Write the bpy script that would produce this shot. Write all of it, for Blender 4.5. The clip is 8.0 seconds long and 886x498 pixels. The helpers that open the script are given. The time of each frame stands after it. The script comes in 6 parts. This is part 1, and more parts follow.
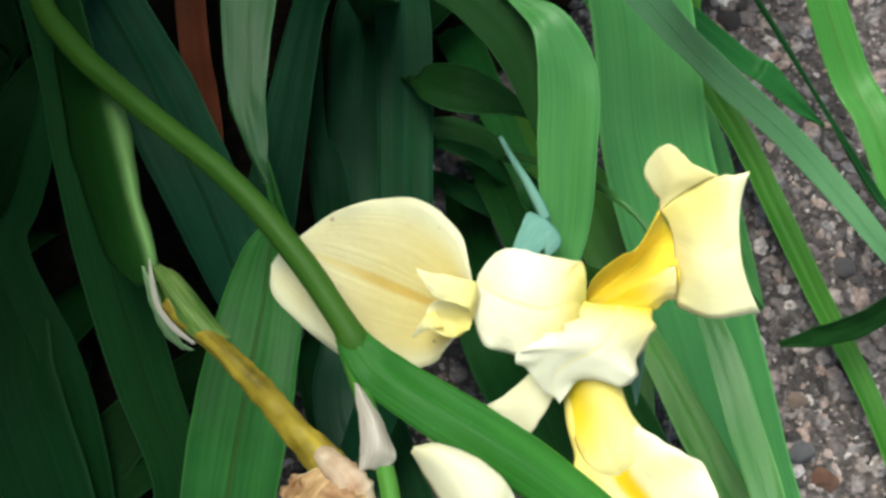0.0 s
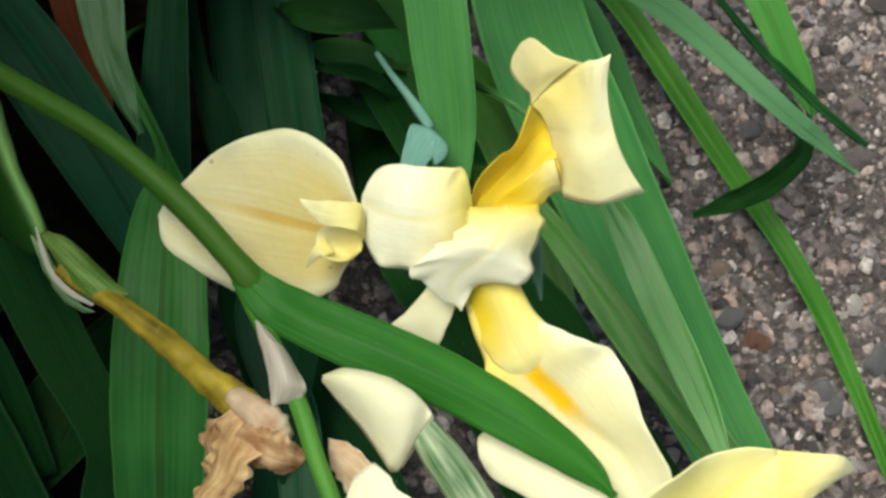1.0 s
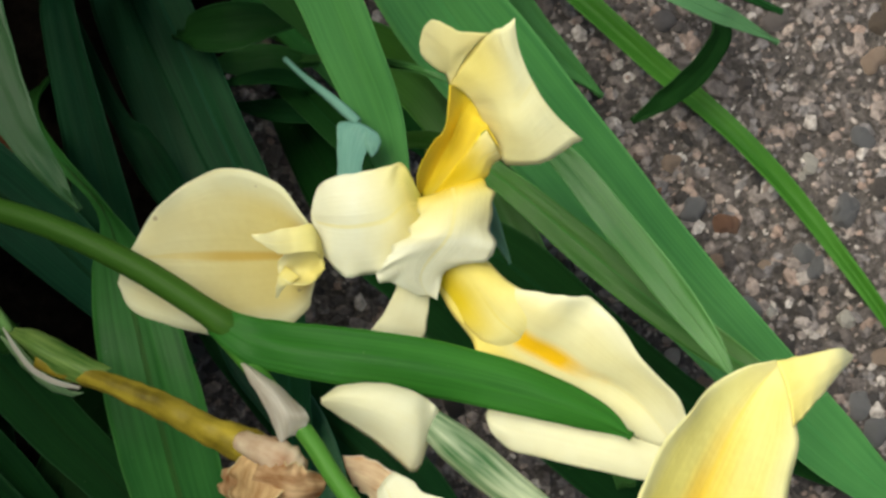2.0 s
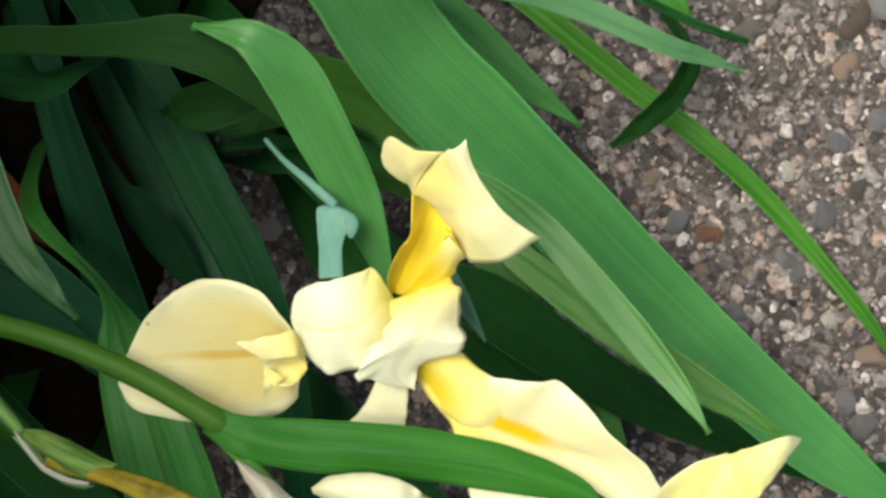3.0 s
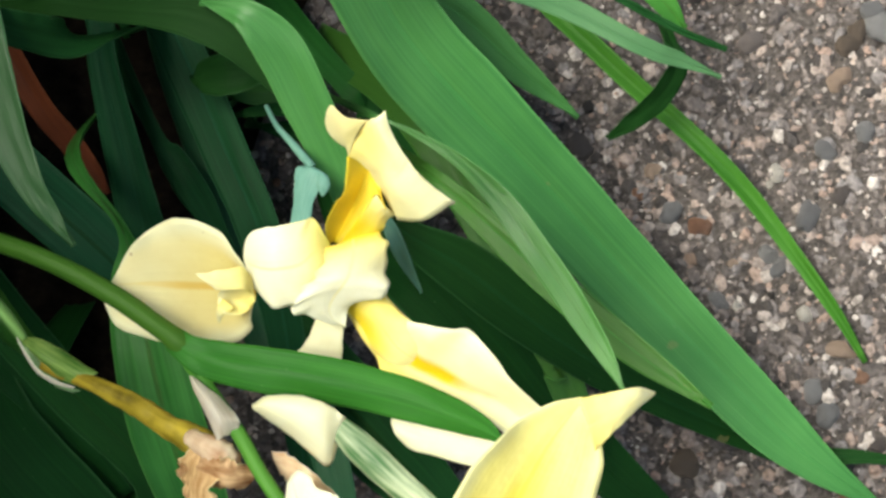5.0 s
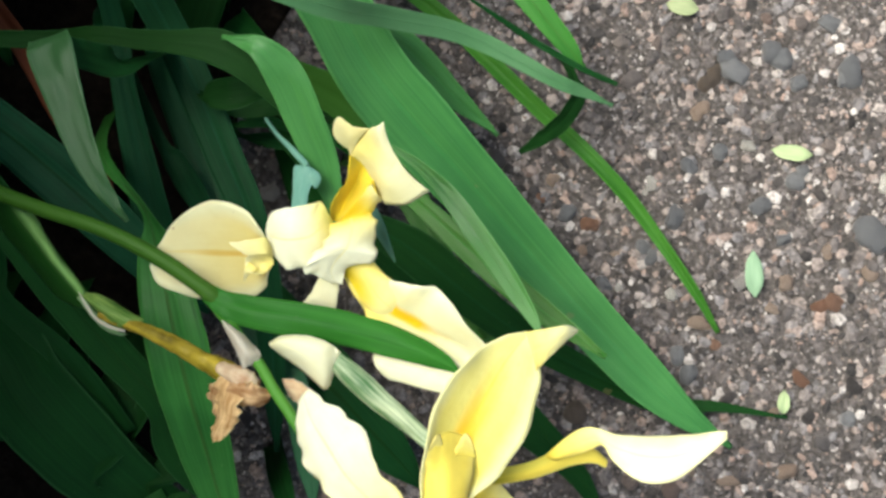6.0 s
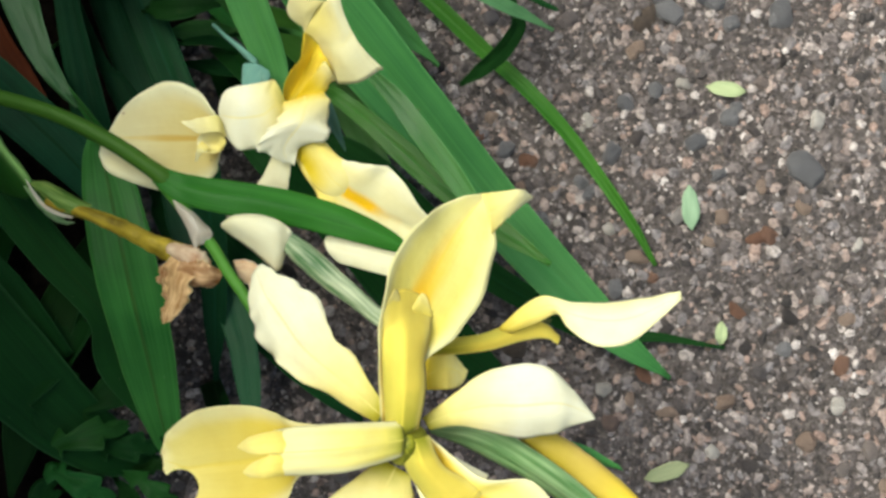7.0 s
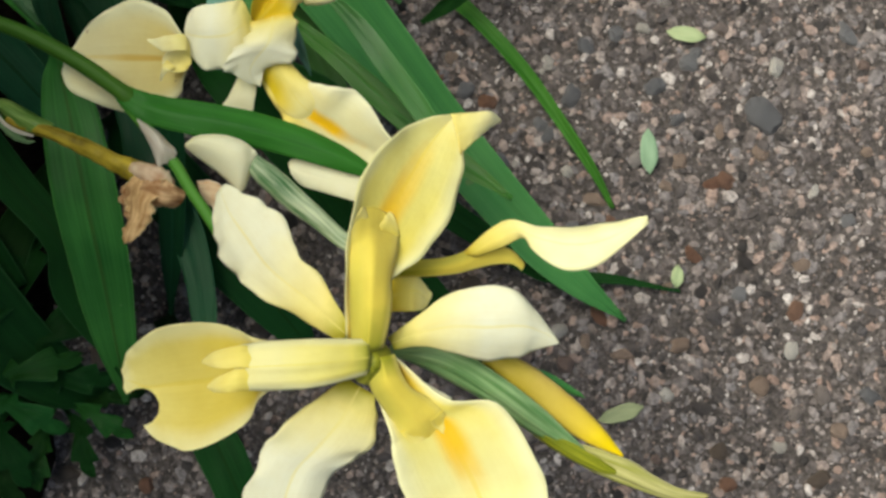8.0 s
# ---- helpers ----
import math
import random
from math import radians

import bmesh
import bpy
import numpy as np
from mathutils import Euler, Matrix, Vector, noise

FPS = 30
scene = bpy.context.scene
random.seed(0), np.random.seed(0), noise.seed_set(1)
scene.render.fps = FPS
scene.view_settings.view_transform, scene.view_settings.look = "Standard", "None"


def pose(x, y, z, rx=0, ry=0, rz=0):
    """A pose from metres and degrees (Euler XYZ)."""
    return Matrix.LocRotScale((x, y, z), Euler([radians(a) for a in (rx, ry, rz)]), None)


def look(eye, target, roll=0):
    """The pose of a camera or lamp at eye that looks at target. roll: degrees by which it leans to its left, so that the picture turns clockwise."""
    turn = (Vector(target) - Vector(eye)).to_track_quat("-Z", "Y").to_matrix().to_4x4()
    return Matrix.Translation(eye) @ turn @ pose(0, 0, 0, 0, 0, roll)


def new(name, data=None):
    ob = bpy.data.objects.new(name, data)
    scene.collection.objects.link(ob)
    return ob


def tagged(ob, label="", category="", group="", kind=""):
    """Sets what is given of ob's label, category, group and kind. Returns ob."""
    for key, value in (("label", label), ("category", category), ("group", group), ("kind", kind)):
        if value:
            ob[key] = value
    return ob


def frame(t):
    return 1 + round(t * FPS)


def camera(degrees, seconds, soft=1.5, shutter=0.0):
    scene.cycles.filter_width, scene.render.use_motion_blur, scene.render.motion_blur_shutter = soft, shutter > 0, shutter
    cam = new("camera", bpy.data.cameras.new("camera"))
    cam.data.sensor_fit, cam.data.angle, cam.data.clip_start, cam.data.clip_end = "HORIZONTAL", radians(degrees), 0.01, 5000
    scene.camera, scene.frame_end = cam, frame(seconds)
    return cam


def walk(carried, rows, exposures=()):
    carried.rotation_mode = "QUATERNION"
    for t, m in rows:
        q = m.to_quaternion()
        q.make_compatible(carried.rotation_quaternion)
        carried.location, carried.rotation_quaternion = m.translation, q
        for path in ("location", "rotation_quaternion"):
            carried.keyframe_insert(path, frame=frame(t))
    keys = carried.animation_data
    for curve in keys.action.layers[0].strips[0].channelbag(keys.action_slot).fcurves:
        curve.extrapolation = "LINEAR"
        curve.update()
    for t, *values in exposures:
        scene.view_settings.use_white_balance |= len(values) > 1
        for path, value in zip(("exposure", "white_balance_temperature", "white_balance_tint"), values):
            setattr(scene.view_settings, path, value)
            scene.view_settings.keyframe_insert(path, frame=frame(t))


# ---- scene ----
cam = camera(28.0, 8.0, soft=2.9)
PATH = [
    (0, -0.0552, -0.0655, 0.3305, 13.34, 2.29, 22.90),
    (0.5, -0.0490, -0.0587, 0.3306, 11.12, 2.32, 19.14),
    (1, -0.0463, -0.0611, 0.3297, 9.98, 2.89, 14.40),
    (1.5, -0.0468, -0.0552, 0.3313, 8.33, 3.25, 6.24),
    (2, -0.0473, -0.0507, 0.3314, 6.03, 3.80, -0.91),
    (2.2, -0.0419, -0.0364, 0.3324, 4.16, 4.76, -3.00),
    (3.3, -0.0295, -0.0235, 0.3547, 1.69, 6.14, -4.30),
    (3.5, -0.0181, -0.0280, 0.3590, 2.86, 7.88, -3.22),
    (4, 0.0022, -0.0430, 0.3583, 4.57, 10.93, 0.17),
    (4.5, 0.0063, -0.0210, 0.3467, 0.96, 12.03, 0.45),
    (4.7, 0.0095, -0.0289, 0.3521, 2.46, 12.62, 0.15),
    (5.8, 0.0057, -0.0378, 0.4570, 2.69, 7.61, 1.38),
    (6, -0.0003, -0.0486, 0.4677, 3.75, 6.55, 1.05),
    (6.5, 0.0002, -0.0817, 0.4674, 6.49, 5.50, 1.13),
    (7, -0.0113, -0.0983, 0.4653, 7.70, 3.19, 0.79),
    (7.5, -0.0142, -0.0966, 0.4661, 6.86, 2.25, 1.04),
    (8, -0.0178, -0.1114, 0.4627, 7.40, 0.89, 1.51),
]
EXPOSURES = [(0, 1.32, 6350, -2), (1.0, 0.97, 6700, -2), (1.5, 0.91, 6800, -2), (2.0, 0.76, 6950, -2), (3.5, 1.31, 6950, -2), (4.1, 1.29, 7000, -2), (4.5, 1.36, 7050, -2), (5.8, 1.26, 6500, -2),
             (6.2, 1.13, 6500, -2), (6.6, 0.98, 6550, -2), (7.2, 0.78, 6650, -2), (8.0, 0.46, 6800, -2)]
walk(cam, [(t, pose(*place)) for t, *place in PATH], EXPOSURES)

# ---- light: bright hazy sky, a wide soft sun high behind the clump ----
world = bpy.data.worlds.new("overcast_sky")
scene.world = world
world.use_nodes = True
wn = world.node_tree
sky = wn.nodes.new("ShaderNodeTexSky")
sky.sky_type, sky.sun_disc = "NISHITA", False
sky.sun_elevation, sky.sun_rotation = radians(69), radians(-72)
sky.air_density, sky.dust_density = 1.0, 4.0
wn.nodes["Background"].inputs["Strength"].default_value = 0.08
wn.links.new(sky.outputs["Color"], wn.nodes["Background"].inputs["Color"])
sun = new("sun", bpy.data.lights.new("sun", "SUN"))
sun.data.energy, sun.data.angle, sun.data.color = 3.9, radians(40), (1.0, 0.95, 0.88)
sun.matrix_world = look((-0.36, 0.12, 1.0), (0, 0, 0))


# ---- materials ----
def nodes_of(name):
    m = bpy.data.materials.new(name)
    m.use_nodes = True
    return m, m.node_tree.nodes, m.node_tree.links, m.node_tree.nodes["Principled BSDF"]


def noise_node(n, l, scale, detail=4.0, space="Object", rough=0.55):
    c = n.new("ShaderNodeTexCoord")
    t = n.new("ShaderNodeTexNoise")
    t.inputs["Scale"].default_value, t.inputs["Detail"].default_value, t.inputs["Roughness"].default_value = scale, detail, rough
    l.new(c.outputs[space], t.inputs["Vector"])
    return t


def ramp(n, l, source, stops):
    r = n.new("ShaderNodeValToRGB")
    e = r.color_ramp.elements
    while len(e) < len(stops):
        e.new(0.5)
    for k, (at, col) in enumerate(stops):
        e[k].position, e[k].color = at, (*col, 1)
    l.new(source, r.inputs["Fac"])
    return r.outputs["Color"]


def mix(n, l, kind, fac, a, b):
    m = n.new("ShaderNodeMix")
    m.data_type, m.blend_type = "RGBA", kind
    for sock, v in ((m.inputs["Factor"], fac), (m.inputs["A"], a), (m.inputs["B"], b)):
        if isinstance(v, (int, float)):
            sock.default_value = v
        elif isinstance(v, tuple):
            sock.default_value = (*v, 1)
        else:
            l.new(v, sock)
    return m.outputs["Result"]


def arith(n, l, op, a, b=0.0, c=0.0):
    m = n.new("ShaderNodeMath")
    m.operation = op
    for sock, v in zip(m.inputs, (a, b, c)):
        if isinstance(v, (int, float)):
            sock.default_value = v
        else:
            l.new(v, sock)
    return m.outputs["Value"]


def uv_of(n, l):
    u, s = n.new("ShaderNodeUVMap"), n.new("ShaderNodeSeparateXYZ")
    u.uv_map = "leaf"
    l.new(u.outputs["UV"], s.inputs["Vector"])
    return u.outputs["UV"], s.outputs["X"], s.outputs["Y"]


def streaks(n, l, uv, along, across, detail=3.0):
    """Noise drawn out along the leaf: its fibres."""
    m, t = n.new("ShaderNodeMapping"), n.new("ShaderNodeTexNoise")
    m.inputs["Scale"].default_value = (along, across, 1)
    l.new(uv, m.inputs["Vector"])
    l.new(m.outputs["Vector"], t.inputs["Vector"])
    t.inputs["Scale"].default_value, t.inputs["Detail"].default_value = 1.0, detail
    return t.outputs["Fac"]


def bumped(n, l, b, height, strength, distance):
    p = n.new("ShaderNodeBump")
    p.inputs["Strength"].default_value, p.inputs["Distance"].default_value = strength, distance
    l.new(height, p.inputs["Height"])
    l.new(p.outputs["Normal"], b.inputs["Normal"])


def thin(n, l, b, color, share):
    """Lets light through: a share of translucence over the glossy body."""
    t, m = n.new("ShaderNodeBsdfTranslucent"), n.new("ShaderNodeMixShader")
    l.new(color, t.inputs["Color"])
    m.inputs["Fac"].default_value = share
    l.new(b.outputs["BSDF"], m.inputs[1])
    l.new(t.outputs["BSDF"], m.inputs[2])
    l.new(m.outputs["Shader"], n["Material Output"].inputs["Surface"])


def leaf_material(name, dark, light, share=0.18, rough=0.42, ribs=26.0, spread=0.26, gloss=0.25, patches=55.0):
    m, n, l, b = nodes_of(name)
    uv, u, v = uv_of(n, l)
    fibre = streaks(n, l, uv, 2.5, ribs)
    patch = noise_node(n, l, patches, 3.0).outputs["Fac"]
    both = arith(n, l, "ADD", arith(n, l, "MULTIPLY", fibre, 0.6), arith(n, l, "MULTIPLY", patch, 0.4))
    col = ramp(n, l, both, [(0.5 - spread, dark), (0.5 + spread, light)])
    o = n.new("ShaderNodeObjectInfo")
    h = n.new("ShaderNodeHueSaturation")
    l.new(col, h.inputs["Color"])
    l.new(arith(n, l, "MULTIPLY_ADD", o.outputs["Random"], 0.4, 0.8), h.inputs["Value"])
    l.new(arith(n, l, "MULTIPLY_ADD", o.outputs["Random"], 0.03, 0.485), h.inputs["Hue"])
    speck = noise_node(n, l, 900.0, 2.0).outputs["Fac"]
    col = mix(n, l, "MIX", arith(n, l, "MULTIPLY", arith(n, l, "GREATER_THAN", speck, 0.76), 0.22), h.outputs["Color"], (0.30, 0.36, 0.22))
    off = arith(n, l, "ABSOLUTE", arith(n, l, "SUBTRACT", v, 0.5))
    pale = tuple(min(0.9, c * 1.5 + 0.02) for c in light)
    col = mix(n, l, "MIX", arith(n, l, "MULTIPLY", arith(n, l, "GREATER_THAN", off, 0.478), 0.45), col, pale)
    scar = noise_node(n, l, 150.0, 2.0).outputs["Fac"]
    col = mix(n, l, "MIX", arith(n, l, "MULTIPLY", arith(n, l, "GREATER_THAN", scar, 0.775), 0.3), col, (0.24, 0.20, 0.09))
    l.new(col, b.inputs["Base Color"])
    l.new(arith(n, l, "MULTIPLY_ADD", patch, 0.25, rough - 0.12), b.inputs["Roughness"])
    b.inputs["Specular IOR Level"].default_value = gloss
    bumped(n, l, b, fibre, 0.25, 0.0005)
    thin(n, l, b, col, share)
    return m


def petal_material(name, pale, yellow, deep, reach=0.35, signal=None, share=0.2, veins=30.0, specks=0.0, rim=None, tip=True, side=None, flame=(0.96, 0.60, 0.015), hold=0.4):
    """Cream that turns yellow towards the claw; signal: from, to and half-width of an orange tongue on the midrib."""
    m, n, l, b = nodes_of(name)
    uv, u, v = uv_of(n, l)
    fibre = streaks(n, l, uv, 1.6, veins)
    cloud = noise_node(n, l, 90.0, 3.0).outputs["Fac"]
    at = arith(n, l, "ADD", u, arith(n, l, "MULTIPLY_ADD", cloud, 0.24, -0.12))
    col = ramp(n, l, at, [(0.0, deep), (reach * 0.55, yellow), (reach + 0.25, pale), (1.0, tuple(min(1, c * 1.03) for c in pale))])
    off = arith(n, l, "ABSOLUTE", arith(n, l, "SUBTRACT", v, 0.5))
    if rim:
        r1 = n.new("ShaderNodeMapRange")
        r1.interpolation_type = "SMOOTHSTEP"
        edge = arith(n, l, "ADD", off, arith(n, l, "MULTIPLY_ADD", cloud, 0.1, -0.05))
        l.new(arith(n, l, "MAXIMUM", edge, arith(n, l, "SUBTRACT", u, 0.48)) if tip else edge, r1.inputs["Value"])
        r1.inputs["From Min"].default_value, r1.inputs["From Max"].default_value = 0.30, 0.49
        col = mix(n, l, "MIX", r1.outputs["Result"], col, rim)
    if side:
        r2 = n.new("ShaderNodeMapRange")
        r2.interpolation_type = "SMOOTHSTEP"
        l.new(arith(n, l, "ADD", v, arith(n, l, "MULTIPLY_ADD", cloud, 0.2, -0.1)), r2.inputs["Value"])
        r2.inputs["From Min"].default_value, r2.inputs["From Max"].default_value = 0.56, 0.14
        r3 = n.new("ShaderNodeMapRange")
        l.new(u, r3.inputs["Value"])
        r3.inputs["From Min"].default_value, r3.inputs["From Max"].default_value = 0.75, 0.30
        col = mix(n, l, "MIX", arith(n, l, "MULTIPLY", r2.outputs["Result"], r3.outputs["Result"]), col, side)
    rib = arith(n, l, "MULTIPLY", arith(n, l, "LESS_THAN", arith(n, l, "ADD", off, arith(n, l, "MULTIPLY", u, 0.02)), 0.03), 0.45)
    col = mix(n, l, "MIX", rib, col, yellow)
    if signal:
        a, z, wide = signal
        m1 = n.new("ShaderNodeMapRange")
        m1.interpolation_type = "SMOOTHSTEP"
        l.new(off, m1.inputs["Value"])
        m1.inputs["From Min"].default_value, m1.inputs["From Max"].default_value = wide, wide * 0.25
        m2 = n.new("ShaderNodeMapRange")
        m2.interpolation_type = "SMOOTHSTEP"
        l.new(at, m2.inputs["Value"])
        m2.inputs["From Min"].default_value, m2.inputs["From Max"].default_value = z, z * hold
        tongue = arith(n, l, "MULTIPLY", arith(n, l, "MULTIPLY", m1.outputs["Result"], m2.outputs["Result"]), arith(n, l, "GREATER_THAN", u, a))
        col = mix(n, l, "MIX", tongue, col, flame)
    col = mix(n, l, "MULTIPLY", 0.14, col, ramp(n, l, fibre, [(0.3, (0.86, 0.83, 0.68)), (0.62, (1, 1, 1))]))
    blotch = noise_node(n, l, 260.0, 4.0).outputs["Fac"]
    col = mix(n, l, "MULTIPLY", 0.5, col, ramp(n, l, blotch, [(0.30, (0.94, 0.91, 0.82)), (0.60, (1, 1, 1))]))
    if specks:
        dot = noise_node(n, l, 620.0, 1.0).outputs["Fac"]
        col = mix(n, l, "MIX", arith(n, l, "MULTIPLY", arith(n, l, "GREATER_THAN", dot, 0.77), specks), col, (0.42, 0.30, 0.16))
    l.new(col, b.inputs["Base Color"])
    b.inputs["Roughness"].default_value, b.inputs["Specular IOR Level"].default_value = 0.55, 0.2
    b.inputs["Sheen Weight"].default_value = 0.1
    crease = noise_node(n, l, 170.0, 3.0).outputs["Fac"]
    bumped(n, l, b, arith(n, l, "MULTIPLY_ADD", crease, 3.0, fibre), 0.2, 0.0006)
    thin(n, l, b, col, share)
    return m


def stone_material(name, stops, rough=0.75, grain=900.0, own=True):
    """Stone chips: each island or object takes its own tint from the stops."""
    m, n, l, b = nodes_of(name)
    if own:
        pick = n.new("ShaderNodeObjectInfo").outputs["Random"]
    else:
        pick = n.new("ShaderNodeNewGeometry").outputs["Random Per Island"]
    col = ramp(n, l, pick, stops)
    fine = noise_node(n, l, grain, 5.0).outputs["Fac"]
    blot = noise_node(n, l, grain * 0.22, 3.0).outputs["Fac"]
    col = mix(n, l, "MULTIPLY", 0.85, col, ramp(n, l, fine, [(0.32, (0.42, 0.40, 0.40)), (0.60, (1.3, 1.28, 1.26))]))
    col = mix(n, l, "MULTIPLY", 0.7, col, ramp(n, l, blot, [(0.35, (0.62, 0.58, 0.56)), (0.58, (1.15, 1.15, 1.15))]))
    l.new(col, b.inputs["Base Color"])
    l.new(arith(n, l, "MULTIPLY_ADD", fine, 0.3, rough - 0.15), b.inputs["Roughness"])
    bumped(n, l, b, arith(n, l, "MULTIPLY_ADD", blot, 2.0, fine), 0.8, 0.0008)
    return m


def grit_material(name, stops, grain, rough=0.9, depth=0.0012, gloss=0.4):
    m, n, l, b = nodes_of(name)
    fine = noise_node(n, l, grain, 6.0, rough=0.7).outputs["Fac"]
    blot = noise_node(n, l, grain * 0.06, 4.0).outputs["Fac"]
    col = ramp(n, l, fine, stops)
    col = mix(n, l, "MULTIPLY", 0.7, col, ramp(n, l, blot, [(0.3, (0.55, 0.52, 0.5)), (0.7, (1.1, 1.08, 1.05))]))
    l.new(col, b.inputs["Base Color"])
    b.inputs["Roughness"].default_value, b.inputs["Specular IOR Level"].default_value = rough, gloss
    bumped(n, l, b, fine, 0.9, depth)
    return m


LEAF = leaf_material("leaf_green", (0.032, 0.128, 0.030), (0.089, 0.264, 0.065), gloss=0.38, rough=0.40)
LEAF_BRIGHT = leaf_material("leaf_bright", (0.034, 0.145, 0.020), (0.075, 0.250, 0.042), share=0.22)
# Bluish leaf, its colour lowered to carry the shade inside the clump.
LEAF_BLUE_SHADED = leaf_material("leaf_bluish", (0.005, 0.028, 0.011), (0.014, 0.072, 0.027), gloss=0.07, rough=0.5, spread=0.2)
# Leaf green darkened so that the clump's shade is in the colour.
LEAF_DARK_SHADED = leaf_material("leaf_deep_green", (0.0045, 0.024, 0.005), (0.013, 0.060, 0.012), share=0.1, gloss=0.05, rough=0.55)
LEAF_PALE = leaf_material("leaf_pale", (0.044, 0.132, 0.048), (0.104, 0.228, 0.098), share=0.22)
LEAF_SAGE = leaf_material("leaf_sage", (0.023, 0.080, 0.027), (0.050, 0.138, 0.050), share=0.22)
GOLD_GREEN = leaf_material("style_olive_gold", (0.10, 0.13, 0.006), (0.36, 0.34, 0.025), share=0.2, ribs=8)
LEAF_TEAL = leaf_material("leaf_teal", (0.09, 0.23, 0.18), (0.20, 0.38, 0.29), share=0.25, ribs=12)
LEAF_MID = leaf_material("leaf_mid_green", (0.010, 0.055, 0.010), (0.032, 0.130, 0.026), gloss=0.1)
LEAF_STRIPED = leaf_material("leaf_striped_green", (0.016, 0.080, 0.012), (0.058, 0.190, 0.036), gloss=0.15, ribs=16, spread=0.2)
LEAF_SLATE = leaf_material("leaf_slate_green", (0.014, 0.072, 0.030), (0.040, 0.140, 0.066), gloss=0.2)
LEAFLET = leaf_material("leaflet_pale", (0.24, 0.30, 0.15), (0.42, 0.46, 0.26), share=0.1, rough=0.6, ribs=9)
LEAFLET_GREY = leaf_material("leaflet_grey_green", (0.15, 0.24, 0.14), (0.27, 0.38, 0.25), share=0.1, rough=0.6, ribs=9)
LEAF_DEAD = leaf_material("leaf_rust_brown", (0.09, 0.023, 0.007), (0.20, 0.053, 0.016), share=0.1, rough=0.7)
STEM = leaf_material("stem_green", (0.0180, 0.0800, 0.0070), (0.0560, 0.1660, 0.0160), share=0.1, rough=0.55, ribs=10, gloss=0.18)
STEM_PALE = leaf_material("stem_pale_green", (0.040, 0.130, 0.015), (0.105, 0.255, 0.036), share=0.12, rough=0.5, ribs=10, gloss=0.2)
BRACT = leaf_material("bract_green", (0.011, 0.066, 0.006), (0.042, 0.160, 0.018), share=0.1, rough=0.55, ribs=14, gloss=0.2)
SHEATH_OLIVE = leaf_material("sheath_olive", (0.06, 0.16, 0.02), (0.34, 0.44, 0.12), share=0.45, rough=0.4, ribs=7, spread=0.14)
STEM_YELLOW = leaf_material("stem_olive_yellow", (0.10, 0.075, 0.003), (0.52, 0.40, 0.045), share=0.1, rough=0.42, ribs=5, spread=0.17, patches=320.0)
PAPER = leaf_material("papery_sheath", (0.66, 0.58, 0.46), (0.94, 0.90, 0.82), share=0.55, rough=0.5, ribs=9, spread=0.18)
SHEATH = leaf_material("sheath_streaked", (0.06, 0.15, 0.05), (0.66, 0.70, 0.50), share=0.4, rough=0.42, ribs=12, spread=0.13)
SHEATH_GREEN = leaf_material("sheath_green", (0.05, 0.17, 0.04), (0.42, 0.58, 0.30), share=0.3, rough=0.38, ribs=6, spread=0.16)
# The bright side band paints a lit fold into the colour, besides a pale margin.
STALK_SHEATH = petal_material("stalk_sheath_green", (0.013, 0.064, 0.009), (0.016, 0.075, 0.010), (0.022, 0.09, 0.012), reach=0.4, share=0.12, veins=14, side=(0.26, 0.48, 0.14))
STALK_SHEATH.node_tree.nodes["Principled BSDF"].inputs["Sheen Weight"].default_value = 0.0
SHEATH_YELLOW = leaf_material("sheath_yellow_green", (0.40, 0.42, 0.07), (0.82, 0.78, 0.36), share=0.35, rough=0.45, ribs=8, spread=0.15)
WITHER = leaf_material("petal_withered", (0.32, 0.14, 0.035), (0.86, 0.62, 0.34), share=0.3, rough=0.65, ribs=6, spread=0.15, patches=300.0)
PINKISH = leaf_material("petal_dried_pink", (0.56, 0.32, 0.18), (0.94, 0.80, 0.58), share=0.35, rough=0.6, ribs=6, spread=0.16, patches=300.0)
CREAM = petal_material("petal_cream", (0.90, 0.855, 0.53), (0.869, 0.754, 0.210), (0.707, 0.573, 0.067), reach=0.32, share=0.28)
STANDARD = petal_material("petal_standard", (0.90, 0.88, 0.69), (0.88, 0.78, 0.28), (0.46, 0.42, 0.04), reach=0.26, share=0.28)
WHITE_GOLD = petal_material("petal_white_gold", (0.90, 0.88, 0.70), (0.88, 0.79, 0.32), (0.82, 0.60, 0.04), reach=0.26, share=0.28)
IVORY = petal_material("petal_ivory", (0.89, 0.87, 0.66), (0.89, 0.86, 0.62), (0.88, 0.84, 0.56), reach=0.4, share=0.28)
BLOND = petal_material("petal_blond", (0.907, 0.859, 0.535), (0.888, 0.802, 0.325), (0.879, 0.764, 0.248), reach=0.5, share=0.28)
CLAW_GOLD = petal_material("petal_claw_gold", (0.93, 0.84, 0.40), (0.90, 0.70, 0.06), (0.82, 0.59, 0.03), reach=0.72, share=0.28, side=(0.70, 0.48, 0.01))
CHANNEL = petal_material("petal_channel", (0.91, 0.74, 0.07), (0.88, 0.68, 0.04), (0.76, 0.60, 0.04), reach=0.5, share=0.28, side=(0.66, 0.54, 0.04))
FLAP = petal_material("petal_flap", (0.91, 0.86, 0.52), (0.90, 0.83, 0.44), (0.89, 0.80, 0.38), reach=0.5, share=0.4)
HEAD = petal_material("petal_head", (0.907, 0.869, 0.573), (0.888, 0.821, 0.439), (0.879, 0.783, 0.363), reach=0.5, share=0.28, side=(0.89, 0.78, 0.28))
CLAW_CREAM = petal_material("petal_claw_cream", (0.89, 0.81, 0.36), (0.88, 0.75, 0.20), (0.85, 0.69, 0.10), reach=0.3, share=0.28, side=(0.88, 0.68, 0.03))
